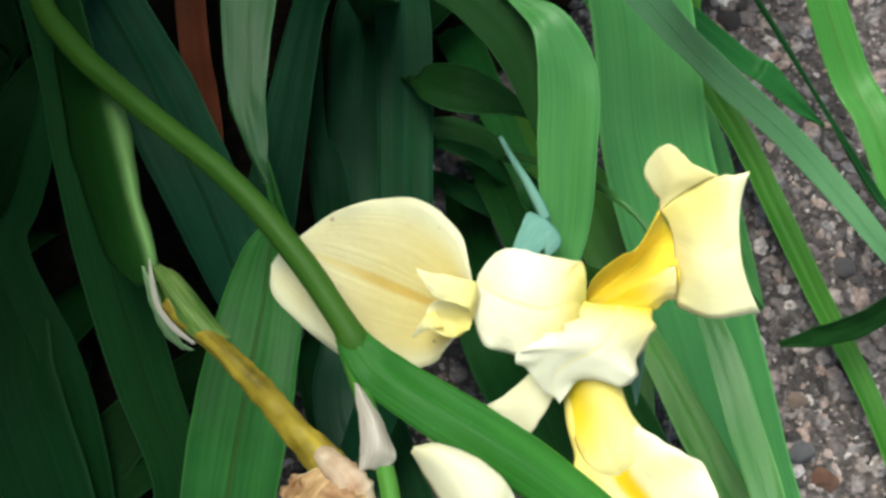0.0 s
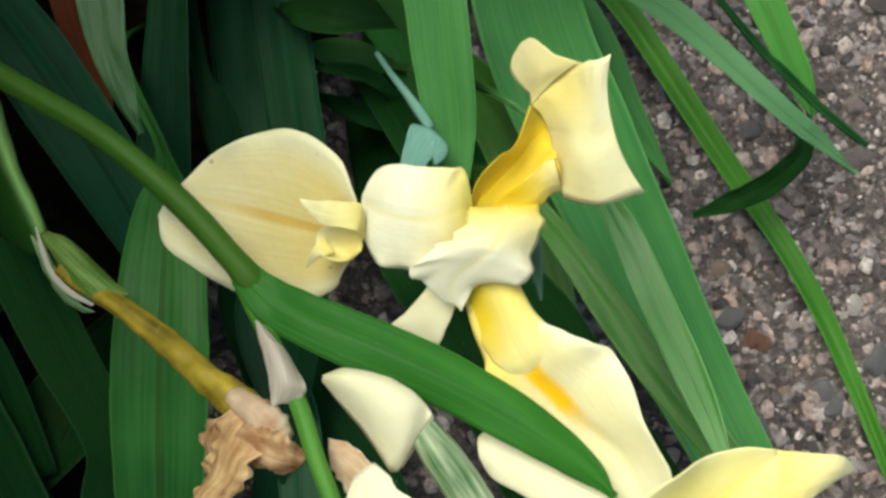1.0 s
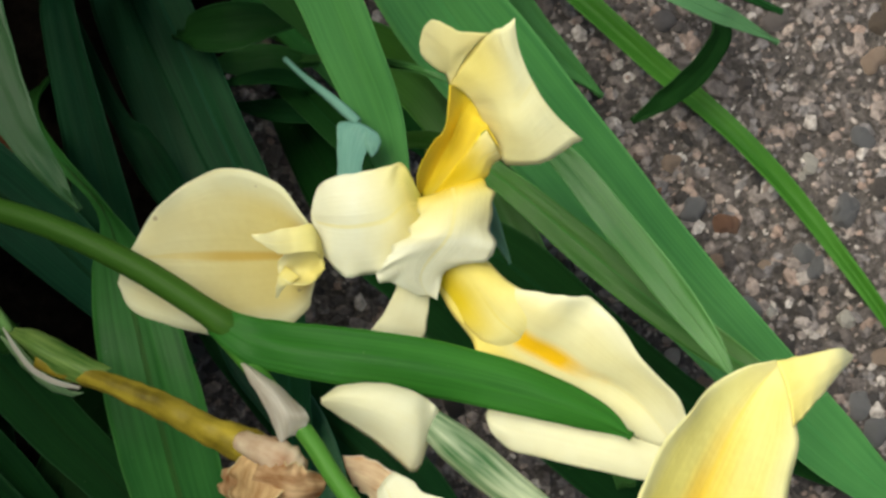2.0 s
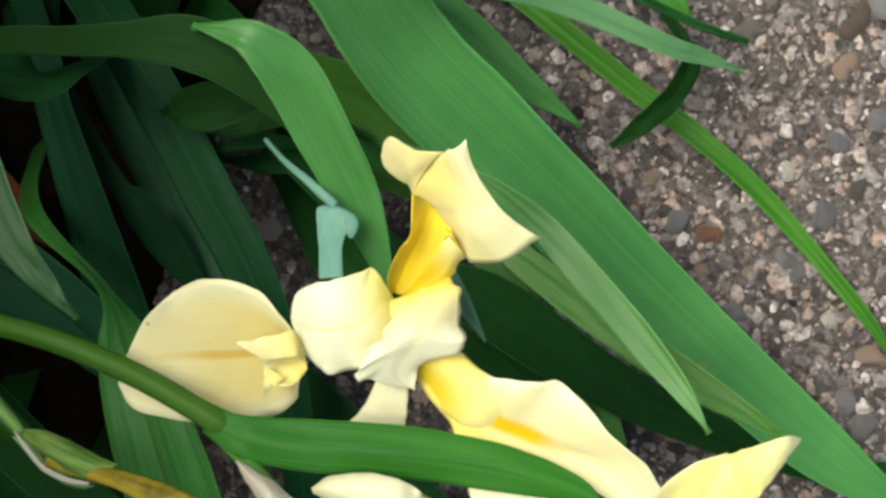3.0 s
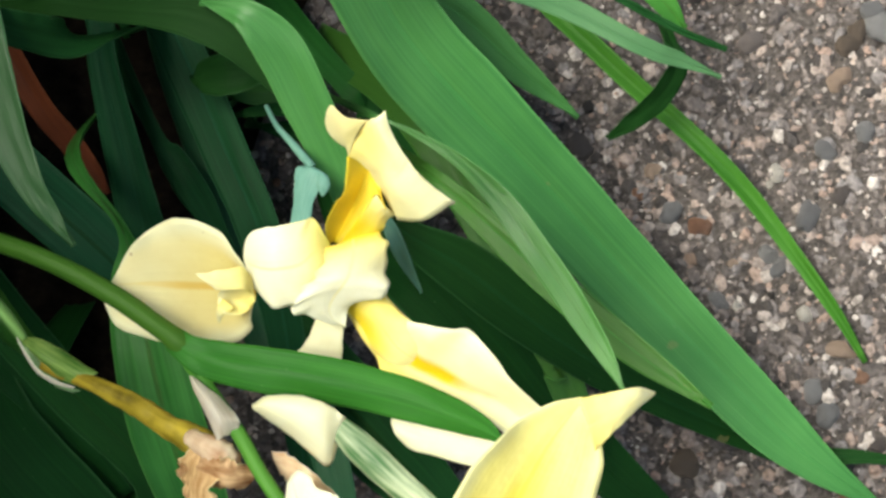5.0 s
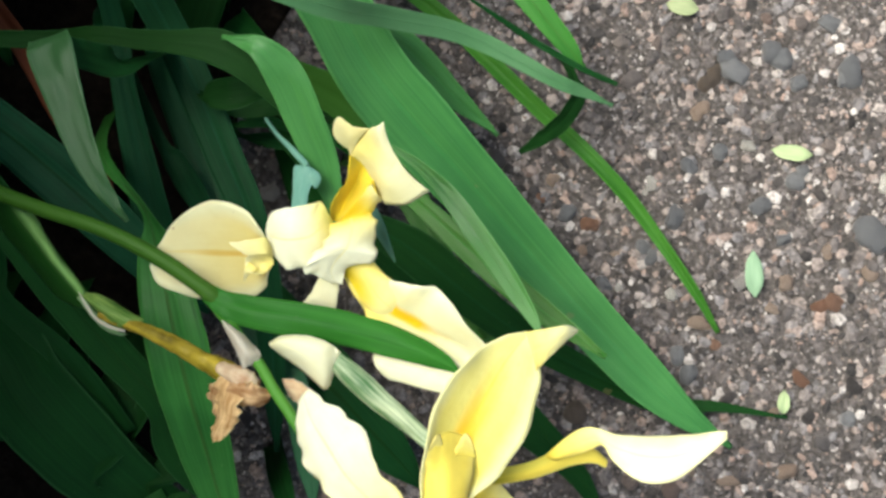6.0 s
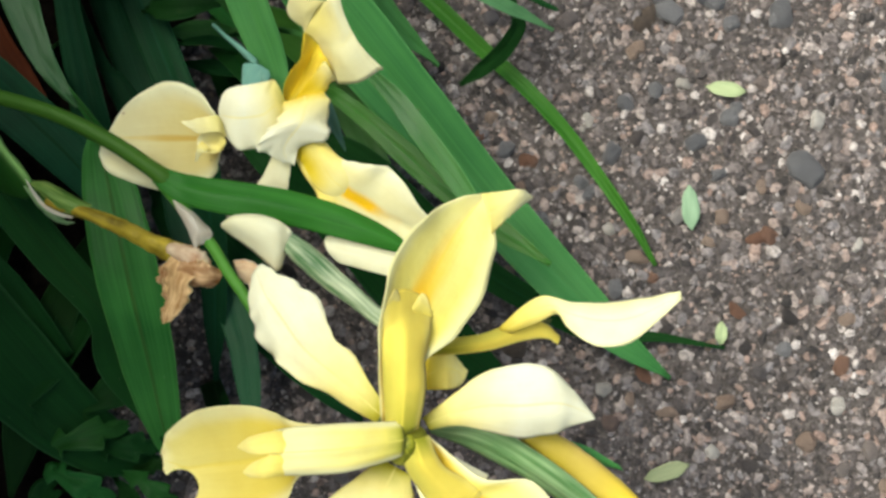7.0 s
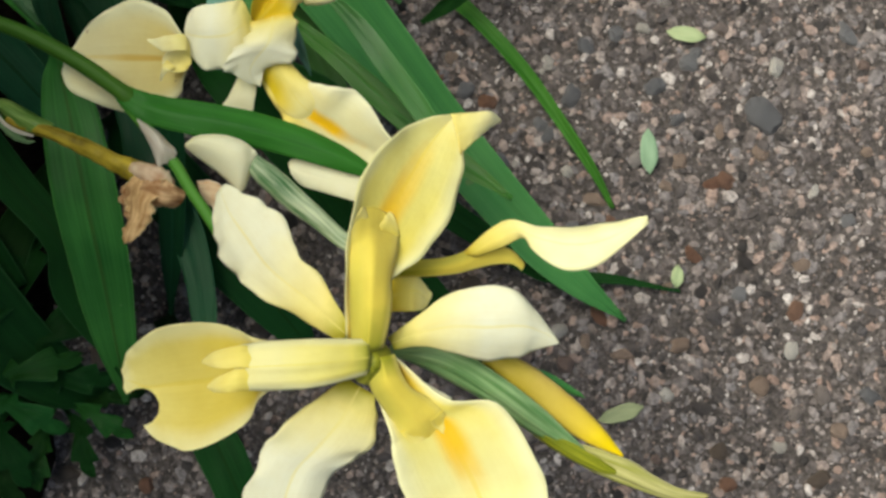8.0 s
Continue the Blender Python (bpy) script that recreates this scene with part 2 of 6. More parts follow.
YELLOW_PALE = petal_material("petal_pale_yellow", (0.93, 0.86, 0.38), (0.92, 0.78, 0.16), (0.86, 0.66, 0.04), reach=0.42)
FALL = petal_material("petal_fall", (0.898, 0.840, 0.401), (0.879, 0.754, 0.153), (0.840, 0.573, 0.019), reach=0.32, signal=(0.0, 0.74, 0.16), share=0.28, rim=(0.907, 0.869, 0.535))
FALL_UP = petal_material("petal_fall_upright", (0.888, 0.821, 0.325), (0.888, 0.754, 0.124), (0.859, 0.611, 0.010), reach=0.46, signal=(0.0, 0.80, 0.18), share=0.28, rim=(0.907, 0.859, 0.458))
FALL_OLD = petal_material("petal_fall_old", (0.85, 0.78, 0.46), (0.82, 0.69, 0.26), (0.62, 0.40, 0.05), reach=0.36, signal=(0.0, 0.72, 0.045), share=0.28, specks=0.6, rim=(0.84, 0.81, 0.55), flame=(0.74, 0.52, 0.13))
FALL_CUP = petal_material("petal_fall_cupped", (0.87, 0.76, 0.26), (0.80, 0.63, 0.08), (0.76, 0.57, 0.04), reach=0.5, share=0.28, rim=(0.90, 0.83, 0.43))
FALL_PALE = petal_material("petal_fall_pale", (0.883, 0.837, 0.521), (0.874, 0.790, 0.372), (0.846, 0.707, 0.167), reach=0.24, signal=(0.28, 0.72, 0.15), hold=0.8, share=0.28, side=(0.90, 0.76, 0.20), rim=(0.883, 0.856, 0.614))
GOLD = petal_material("petal_gold", (0.94, 0.81, 0.16), (0.93, 0.80, 0.14), (0.42, 0.42, 0.03), reach=0.36, share=0.42, rim=(0.90, 0.79, 0.22), tip=False, side=(0.76, 0.69, 0.13))
CREST = petal_material("style_crest_yellow", (0.93, 0.82, 0.30), (0.93, 0.80, 0.20), (0.92, 0.77, 0.13), reach=0.5, share=0.28, veins=8)
STYLE = petal_material("style_yellow", (0.898, 0.840, 0.420), (0.888, 0.790, 0.190), (0.38, 0.38, 0.03), reach=0.30, share=0.28, veins=10, rim=(0.90, 0.86, 0.52), tip=False)
BUD = petal_material("petal_bud", (0.92, 0.69, 0.006), (0.74, 0.55, 0.16), (0.42, 0.38, 0.02), reach=0.58, share=0.2, veins=9, side=(0.40, 0.31, 0.03))
TINTS = [(0.0, (0.022, 0.018, 0.018)), (0.22, (0.070, 0.058, 0.058)), (0.45, (0.135, 0.113, 0.111)), (0.6, (0.165, 0.150, 0.158)),
         (0.74, (0.225, 0.188, 0.180)), (0.84, (0.245, 0.170, 0.145)), (0.95, (0.300, 0.264, 0.254)), (1.0, (0.440, 0.400, 0.392))]
GRAVEL = stone_material("gravel_mixed", TINTS, own=False)
PEBBLE = stone_material("pebble_mixed", TINTS, own=True, grain=700)
PEBBLE_WHITE = stone_material("pebble_white", [(0.0, (0.50, 0.46, 0.42)), (1.0, (0.72, 0.68, 0.64))], grain=600)
PEBBLE_RUST = stone_material("pebble_rust", [(0.0, (0.230, 0.112, 0.070)), (1.0, (0.290, 0.165, 0.115))], grain=500)
PEBBLE_PINK = stone_material("pebble_pinkish_tan", [(0.0, (0.340, 0.238, 0.187)), (1.0, (0.408, 0.306, 0.246))], grain=500)
PEBBLE_GREY = stone_material("pebble_blue_grey", [(0.0, (0.165, 0.165, 0.180)), (1.0, (0.285, 0.280, 0.298))], grain=600)
PEBBLE_DARK = stone_material("pebble_dark_brown", [(0.0, (0.09, 0.07, 0.06)), (1.0, (0.15, 0.11, 0.085))], grain=600)
TAR = grit_material("worn_asphalt", [(0.30, (0.030, 0.025, 0.024)), (0.50, (0.098, 0.083, 0.080)), (0.66, (0.190, 0.164, 0.158)), (0.80, (0.330, 0.295, 0.285))], 760.0, depth=0.0022)
# Soil coloured near black: the deep shade below the leaves is painted in.
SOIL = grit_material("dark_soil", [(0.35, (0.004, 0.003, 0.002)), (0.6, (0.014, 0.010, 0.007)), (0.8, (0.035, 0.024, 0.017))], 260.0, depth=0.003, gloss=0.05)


# ---- shapes ----
def part(name, bm, material, parent=None, label=""):
    """Links a bmesh as one mesh object, under a thing where one is given."""
    me = bpy.data.meshes.new(name)
    bm.to_mesh(me)
    bm.free()
    me.materials.append(material)
    for f in me.polygons:
        f.use_smooth = True
    ob = new(name, me)
    if parent is not None:
        ob.parent = parent
        ob.matrix_parent_inverse = Matrix.Translation(-parent.location)
    return tagged(ob, label) if label else ob


def thing(name, place, label, category, group=""):
    ob = new(name)
    ob.location, ob.empty_display_size = place, 0.01
    return tagged(ob, label, category, group)


def glide(rows, count):
    """A Catmull-Rom line through rows of any width, at count even steps."""
    p = np.array([[float(v) for v in r] for r in rows])
    p = np.vstack([2 * p[0] - p[1], p, 2 * p[-1] - p[-2]])
    out = []
    for q in np.linspace(0, len(rows) - 1, count):
        k = min(int(q), len(rows) - 2)
        t = q - k
        a, b, c, d = p[k], p[k + 1], p[k + 2], p[k + 3]
        out.append(0.5 * (2 * b + (c - a) * t + (2 * a - 5 * b + 4 * c - d) * t**2 + (3 * b - a - 3 * c + d) * t**3))
    return np.array(out)


def skin(top, thick, wrap=False):
    """A closed sheet: a grid of points (rows x columns x 3), thickened downwards along its own normals, with leaf coordinates."""
    rows, cols = top.shape[:2]
    du, dv = np.gradient(top, axis=0), np.gradient(top, axis=1)
    nrm = np.cross(dv, du)
    nrm /= np.maximum(np.linalg.norm(nrm, axis=2, keepdims=True), 1e-9)
    nrm *= np.where(nrm[..., 2:].mean() < 0, -1, 1)
    s = np.linspace(-1, 1, cols)[None, :, None]
    low = top - nrm * thick * (1.02 - 0.85 * s**4)
    bm = bmesh.new()
    uv = bm.loops.layers.uv.new("leaf")
    grid = [[[bm.verts.new(v) for v in line] for line in face] for face in (top, low)]

    def quad(corners, at):
        try:
            f = bm.faces.new(corners)
        except ValueError:
            return
        for loop, (i, j) in zip(f.loops, at):
            loop[uv].uv = (i / (rows - 1), j / (cols - 1))

    for i in range(rows - 1):
        for j in range(cols - 1):
            at = [(i, j), (i + 1, j), (i + 1, j + 1), (i, j + 1)]
            quad([grid[0][a][b] for a, b in at], at)
            quad([grid[1][a][b] for a, b in reversed(at)], list(reversed(at)))
        for j in (0, cols - 1):
            at = [(i, j), (i + 1, j), (i + 1, j), (i, j)]
            quad([grid[0][i][j], grid[0][i + 1][j], grid[1][i + 1][j], grid[1][i][j]], at)
    for i in (0, rows - 1):
        for j in range(cols - 1):
            at = [(i, j), (i, j + 1), (i, j + 1), (i, j)]
            quad([grid[0][i][j], grid[0][i][j + 1], grid[1][i][j + 1], grid[1][i][j]], at)
    bmesh.ops.recalc_face_normals(bm, faces=bm.faces)
    return bm


def blade(rows, fold=0.12, ridge=0.05, thick=0.0007, wave=0.0006, steps=54, cols=13, seed=0, lobes=0, span=1.0, lift=0.0):
    """A sword-shaped leaf. Rows: x, y, z, half-width, tilt in degrees about its own length; folded along the midrib.
    lobes: how many teeth cut each edge; span: the share of the width that is built; lift: how proud it stands."""
    r = glide(rows, steps)
    c, half, tilt = r[:, :3], np.maximum(r[:, 3], 0.0002), np.radians(r[:, 4])
    tan = np.gradient(c, axis=0)
    tan /= np.linalg.norm(tan, axis=1, keepdims=True)
    side = np.cross(tan, (0, 0, 1.0))
    side /= np.maximum(np.linalg.norm(side, axis=1, keepdims=True), 1e-6)
    up = np.cross(side, tan)
    a = side * np.cos(tilt)[:, None] + up * np.sin(tilt)[:, None]
    b = -side * np.sin(tilt)[:, None] + up * np.cos(tilt)[:, None]
    s = np.linspace(-span, span, cols)
    top = np.zeros((steps, cols, 3))
    for i in range(steps):
        for j in range(cols):
            w = noise.noise((i * 0.16, s[j] * 1.3, seed * 7.7)) * wave + lift * (1 - abs(s[j]) / span)
            edge = 1 + 0.035 * noise.noise((i * 0.35, seed * 3.1 + (s[j] > 0) * 9, 2.0))
            if lobes:
                edge *= 0.38 + 0.62 * ((lobes * i / steps + 0.25 * (s[j] > 0)) % 1.0)
            top[i, j] = c[i] + a[i] * s[j] * half[i] * edge + b[i] * (half[i] * (fold * abs(s[j]) - ridge * np.cos(s[j] * 9) * 0.25) + w)
    return skin(top, thick)


def petal(rows, bulge=0.12, ruffle=0.0005, fringe=0.012, thick=0.00028, steps=34, cols=19, seed=0, bite=None, ridges=0.0, crease=0.0, scallop=0.0):
    """A petal between two edges. Rows: x, y, z of one edge, then of the other, from the claw to the tip; or of one edge, the middle line
    and the other edge. crease: how sharply it is folded along the middle line; scallop: how deeply the edges are waved."""
    r = glide(rows, steps)
    left, right = r[:, :3], r[:, -3:]
    mid = r[:, 3:6] if r.shape[1] == 9 else (left + right) / 2
    tan = np.gradient((left + right) / 2, axis=0)
    nrm = np.cross(right - left, tan)
    nrm /= np.maximum(np.linalg.norm(nrm, axis=1, keepdims=True), 1e-9)
    nrm *= np.where(nrm[:, 2:] < 0, -1, 1)
    s = np.linspace(0, 1, cols)
    top = np.zeros((steps, cols, 3))
    for i in range(steps):
        q = i * 34 / steps
        wide = np.linalg.norm(right[i] - left[i])
        curl = ruffle * min(1.0, wide / 0.014)
        for j in range(cols):
            e = abs(2 * s[j] - 1)
            far = noise.noise((q * 0.3, (s[j] > 0.5) * 11.0, seed * 5.3)) * fringe * e**4
            far += scallop * math.sin(q * 1.15 + seed) * noise.noise((q * 0.13, (s[j] > 0.5) * 7.0, seed * 2.9)) * e**6
            lift = bulge * wide * (1 - e * e) + curl * e**3 * noise.noise((q * 0.30, s[j] * 2.5, seed * 3.7)) * 2.2
            lift += curl * 0.5 * noise.noise((q * 0.12, s[j] * 3.0, seed * 9.1))
            lift += 0.05 * wide * noise.noise((q * 0.09, s[j] * 1.8, seed * 6.1)) * min(1.0, q / 8)
            lift -= ridges * wide * math.cos(s[j] * 6 * math.pi)
            lift -= min(0.00025, 0.012 * wide) * np.exp(-((s[j] - 0.5) / 0.05) ** 2)
            w = s[j] + far * np.sign(s[j] - 0.5)
            curve = left[i] * (1 - w) * (1 - 2 * w) + mid[i] * 4 * w * (1 - w) + right[i] * w * (2 * w - 1)
            fold = left[i] + (mid[i] - left[i]) * 2 * w if w < 0.5 else mid[i] + (right[i] - mid[i]) * (2 * w - 1)
            top[i, j] = curve * (1 - crease) + fold * crease + nrm[i] * lift
    bm = skin(top, thick)
    if bite:
        x, y, reach = bite
        gone = [v for v in bm.verts if math.hypot(v.co.x - x, v.co.y - y) < reach]
        bmesh.ops.delete(bm, geom=gone, context="VERTS")
        for v in bm.verts:
            off = math.hypot(v.co.x - x, v.co.y - y)
            if off < reach * 1.1:
                v.co.x, v.co.y = x + (v.co.x - x) * reach / off, y + (v.co.y - y) * reach / off
    return bm


def tube(rows, flat=1.0, sides=14, steps=40, knots=0.03, seed=0):
    """A stem. Rows: x, y, z, radius; flat squeezes it in height."""
    r = glide(rows, steps)
    c, rad = r[:, :3], np.maximum(r[:, 3], 0.0001)
    tan = np.gradient(c, axis=0)
    tan /= np.linalg.norm(tan, axis=1, keepdims=True)
    side = np.cross(tan, (0, 0, 1.0))
    side /= np.maximum(np.linalg.norm(side, axis=1, keepdims=True), 1e-6)
    up = np.cross(side, tan)
    bm = bmesh.new()
    uv = bm.loops.layers.uv.new("leaf")
    rings = []
    for i in range(steps):
        ring = []
        for k in range(sides):
            w = 2 * math.pi * k / sides
            q = rad[i] * (1 + knots * noise.noise((i * 0.5, math.cos(w) * 1.5, math.sin(w) * 1.5 + seed * 3)))
            ring.append(bm.verts.new(c[i] + side[i] * math.cos(w) * q + up[i] * math.sin(w) * q * flat))
        rings.append(ring)
    for i in range(steps - 1):
        for k in range(sides):
            f = bm.faces.new([rings[i][k], rings[i][(k + 1) % sides], rings[i + 1][(k + 1) % sides], rings[i + 1][k]])
            for loop, (a, b) in zip(f.loops, ((i, k), (i, k + 1), (i + 1, k + 1), (i + 1, k))):
                loop[uv].uv = (a / (steps - 1), b / sides)
    bm.faces.new(rings[0][::-1])
    bm.faces.new(rings[-1])
    bmesh.ops.recalc_face_normals(bm, faces=bm.faces)
    return bm


def stone(size, seed, flat=0.55, detail=2):
    """A worn chip of rock: a cut and dented ball, lying on its flat side."""
    bm = bmesh.new()
    bmesh.ops.create_icosphere(bm, subdivisions=detail, radius=1.0)
    rnd = random.Random(seed)
    cuts = [(Vector((rnd.gauss(0, 1), rnd.gauss(0, 1), rnd.gauss(0, 0.8))).normalized(), rnd.uniform(0.66, 0.92)) for _ in range(11)]
    stretch = (rnd.uniform(0.8, 1.25), rnd.uniform(0.65, 1.0), flat)
    for v in bm.verts:
        for way, far in cuts:
            over = v.co.dot(way) - far
            if over > 0:
                v.co -= way * over * 0.95
        v.co *= 1 + 0.10 * noise.noise(v.co * 1.7 + Vector((seed * 1.3, 0, 0)))
        v.co = Vector([a * b * size for a, b in zip(v.co, stretch)])
    return bm


# ---- ground ----
def sheet(name, x0, x1, y0, y1, nx, ny, high, material, label, category):
    bm = bmesh.new()
    grid = [[bm.verts.new((x, y, high(x, y))) for x in np.linspace(x0, x1, nx)] for y in np.linspace(y0, y1, ny)]
    for i in range(ny - 1):
        for j in range(nx - 1):
            bm.faces.new([grid[i][j], grid[i][j + 1], grid[i + 1][j + 1], grid[i + 1][j]])
    return tagged(part(name, bm, material), label, category, kind="structure")


def worn(x, y):
    return -0.0006 + 0.0006 * noise.noise((x * 60, y * 60, 0)) + 0.0004 * noise.noise((x * 240, y * 240, 3))


def bed_edge(y):
    """How far the planting bed reaches towards the path."""
    return -0.127 + 0.45 * max(0.0, y + 0.02) + 0.004 * noise.noise((y * 70, 5, 0))


ground = sheet("ground", -30, 30, -30, 30, 2, 2, lambda x, y: -0.004, TAR, "grey worn asphalt ground running out to the horizon", "ground")
pavement = sheet("pavement", -0.30, 0.32, -0.36, 0.30, 210, 220, worn, TAR, "worn asphalt path with exposed stone chips and pebbles", "pavement")
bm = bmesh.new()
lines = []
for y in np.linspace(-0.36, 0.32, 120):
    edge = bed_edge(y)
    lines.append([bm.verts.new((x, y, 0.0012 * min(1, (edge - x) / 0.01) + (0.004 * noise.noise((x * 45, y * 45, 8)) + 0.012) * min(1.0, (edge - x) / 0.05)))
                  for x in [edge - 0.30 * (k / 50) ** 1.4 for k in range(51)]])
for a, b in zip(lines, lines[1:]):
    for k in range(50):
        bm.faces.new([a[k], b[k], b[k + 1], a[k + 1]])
tagged(part("planting_bed", bm, SOIL), "planting bed soil, coloured near black for the shade under the irises", "soil", kind="structure")


# ---- stone chips set in the path ----
def chips(count, x0, x1, y0, y1, small, large, seed, detail):
    rnd = np.random.RandomState(seed)
    base = bmesh.new()
    bmesh.ops.create_icosphere(base, subdivisions=detail, radius=1.0)
    base.verts.ensure_lookup_table()
    ball = np.array([v.co[:] for v in base.verts])
    tri = np.array([[v.index for v in f.verts] for f in base.faces])
    base.free()
    verts, faces = [], []
    for k in range(count):
        x, y = rnd.uniform(x0, x1), rnd.uniform(y0, y1)
        if x < bed_edge(y) - 0.004:
            continue
        size = small * (large / small) ** (rnd.rand() ** 1.9)
        v = ball * (1 + rnd.normal(0, 0.16, ball.shape))
        v = np.clip(v, -0.82, 0.82) * (rnd.uniform(0.8, 1.4), rnd.uniform(0.6, 1.0), rnd.uniform(0.5, 0.8)) * size
        w, p = rnd.uniform(0, 2 * math.pi), rnd.normal(0, 0.25)
        v = v @ np.array([[1, 0, 0], [0, math.cos(p), math.sin(p)], [0, -math.sin(p), math.cos(p)]])
        v = v @ np.array([[math.cos(w), math.sin(w), 0], [-math.sin(w), math.cos(w), 0], [0, 0, 1]])
        faces.append(tri + len(verts) * len(ball))
        verts.append(v + (x, y, worn(x, y) + size * rnd.uniform(-0.35, 0.16)))
    me = bpy.data.meshes.new("stone_chips")
    me.from_pydata(np.concatenate(verts).tolist(), [], np.concatenate(faces).tolist())
    me.materials.append(GRAVEL)
    ob = new("stone_chips", me)
    ob.parent = pavement
    return tagged(ob, "small mixed grey and brown stone chips", kind="stuff")


chips(27000, -0.14, 0.11, -0.14, 0.085, 0.00042, 0.0023, 3, 1)
chips(36000, -0.14, 0.11, -0.14, 0.085, 0.00026, 0.0009, 5, 1)
chips(6000, -0.22, 0.24, -0.28, 0.20, 0.0006, 0.0020, 4, 1)
SHAPES = [stone(1.0, k, 0.75, 3) for k in range(9)]
for k, b in enumerate(SHAPES):
    me = bpy.data.meshes.new("pebble")
    b.to_mesh(me)
    b.free()
    SHAPES[k] = me
taken = []


def pebble(x, y, size, material, turn=0.0, shape=0, sink=0.0):
    me = SHAPES[shape % 9]
    key = "pebble_%s_%d" % (material.name, shape % 9)
    if key not in bpy.data.meshes:
        me = me.copy()
        me.name = key
        me.materials.append(material)
    me = bpy.data.meshes[key]
    ob = new("pebble", me)
    ob.parent = pavement
    ob.location, ob.rotation_euler, ob.scale = (x, y, worn(x, y) + size * (sink - 0.12)), (0, 0, radians(turn)), (size * 0.88, size * 0.88, size)
    taken.append((x, y, size))



def ribbed_leaf(rows, material, label, **shape):
    """An iris leaf of a blade and a raised midrib."""
    leaf = thing("iris_leaf", rows[0][:3], label, "leaf", "iris leaves")
    part("blade", blade(rows, **shape), material, leaf)
    part("midrib", blade(rows, span=0.07, lift=0.015 * max(r[3] for r in rows) + 0.00002, thick=0.0004, cols=5, **shape), material, leaf)


# ---- leaves over the path ----
ribbed_leaf([(-0.1462, 0.1451, 0.0000, 0.004, 0), (-0.1410, 0.1366, 0.0465, 0.0086, 0), (-0.1250, 0.1059, 0.0920, 0.00774, 0), (-0.1023, 0.0728, 0.0820, 0.007912, 0), (-0.0765, 0.0382, 0.0620, 0.00817, 0), (-0.0674, 0.0219, 0.0540, 0.00873, 0), (-0.0580, 0.0101, 0.0460, 0.009021, 0), (-0.0438, -0.0053, 0.0340, 0.008148, 0), (-0.0295, -0.0217, 0.0220, 0.0075, 0), (-0.0145, -0.0379, 0.0160, 0.0066, 0), (-0.0006, -0.0522, 0.0115, 0.0057, 0), (0.0095, -0.0611, 0.0075, 0.0036, 0), (0.0215, -0.0693, 0.0020, 0.0003, 0)], LEAF, "broad mid-green sword-shaped iris leaf arching down onto the path", seed=1, fold=0.16, ridge=0.1)
ribbed_leaf([(-0.1726, 0.1127, 0.0000, 0.004, 0), (-0.1646, 0.1067, 0.0412, 0.0045, 0), (-0.1367, 0.0856, 0.0850, 0.006, 0), (-0.1106, 0.0592, 0.0750, 0.0045, 0), (-0.0765, 0.0358, 0.0550, 0.0045, 0), (-0.0604, 0.0279, 0.0400, 0.0042, 0), (-0.0494, 0.0180, 0.0280, 0.003, 0), (-0.0386, 0.0093, 0.0200, 0.0003, 0)], LEAF, "short green iris leaf tip beside a broad leaf", seed=2)
ribbed_leaf([(-0.1086, 0.0213, 0.0000, 0.00084, 0), (-0.0837, 0.0111, 0.0500, 0.00054, 0), (-0.0695, 0.0046, 0.0720, 0.00033, 0), (-0.0606, 0.0007, 0.0740, 0.00050, 0), (-0.0525, -0.0042, 0.0730, 0.00111, 0), (-0.0452, -0.0111, 0.0720, 0.00212, 0), (-0.0384, -0.0201, 0.0730, 0.00245, 0), (-0.0315, -0.0296, 0.0760, 0.00237, -3), (-0.0257, -0.0382, 0.0790, 0.00141, -5), (-0.0226, -0.0440, 0.0800, 0.00011, -5)], LEAF, "narrow blue-green iris leaf opening towards its pointed tip", seed=3, fold=0.14)
ribbed_leaf([(-0.0822, 0.0049, 0.0000, 0.00164, 0), (-0.0666, -0.0024, 0.0450, 0.00170, 0), (-0.0560, -0.0098, 0.0520, 0.00208, 0), (-0.0444, -0.0201, 0.0540, 0.00289, 0), (-0.0342, -0.0289, 0.0550, 0.00302, 0), (-0.0238, -0.0371, 0.0560, 0.00274, 0), (-0.0150, -0.0432, 0.0570, 0.00150, 0), (-0.0098, -0.0468, 0.0575, 0.00013, 0)], LEAF_BRIGHT, "pale green iris leaf under a narrower leaf", seed=4, fold=0.08)
ribbed_leaf([(-0.1000, 0.0200, 0.0000, 0.003, 0), (-0.0900, 0.0080, 0.0400, 0.003, 0), (-0.0708, -0.0125, 0.0520, 0.0024, 0), (-0.0557, -0.0226, 0.0480, 0.0053, 0), (-0.0412, -0.0343, 0.0400, 0.0047, 0), (-0.0259, -0.0449, 0.0240, 0.0037, 0), (-0.0047, -0.0554, 0.0065, 0.0028, 0), (0.0049, -0.0589, 0.0050, 0.0021, 0), (0.0175, -0.0588, 0.0040, 0.0013, 0), (0.0355, -0.0612, 0.0020, 0.0002, 0)], LEAF_DARK_SHADED, "dark green iris leaf with a long thin tip on the path", seed=5)
ribbed_leaf([(-0.1000, 0.0150, 0.0000, 0.0030, 0), (-0.0819, -0.0119, 0.0300, 0.0062, 0), (-0.0688, -0.0233, 0.0260, 0.0078, 0), (-0.0556, -0.0369, 0.0220, 0.0084, 0), (-0.0437, -0.0518, 0.0160, 0.0070, 0), (-0.0185, -0.0765, 0.0060, 0.0030, 0), (-0.0112, -0.0908, 0.0020, 0.0004, 0)], LEAF_DARK_SHADED, "broad dark green iris leaf low over the path", seed=6)
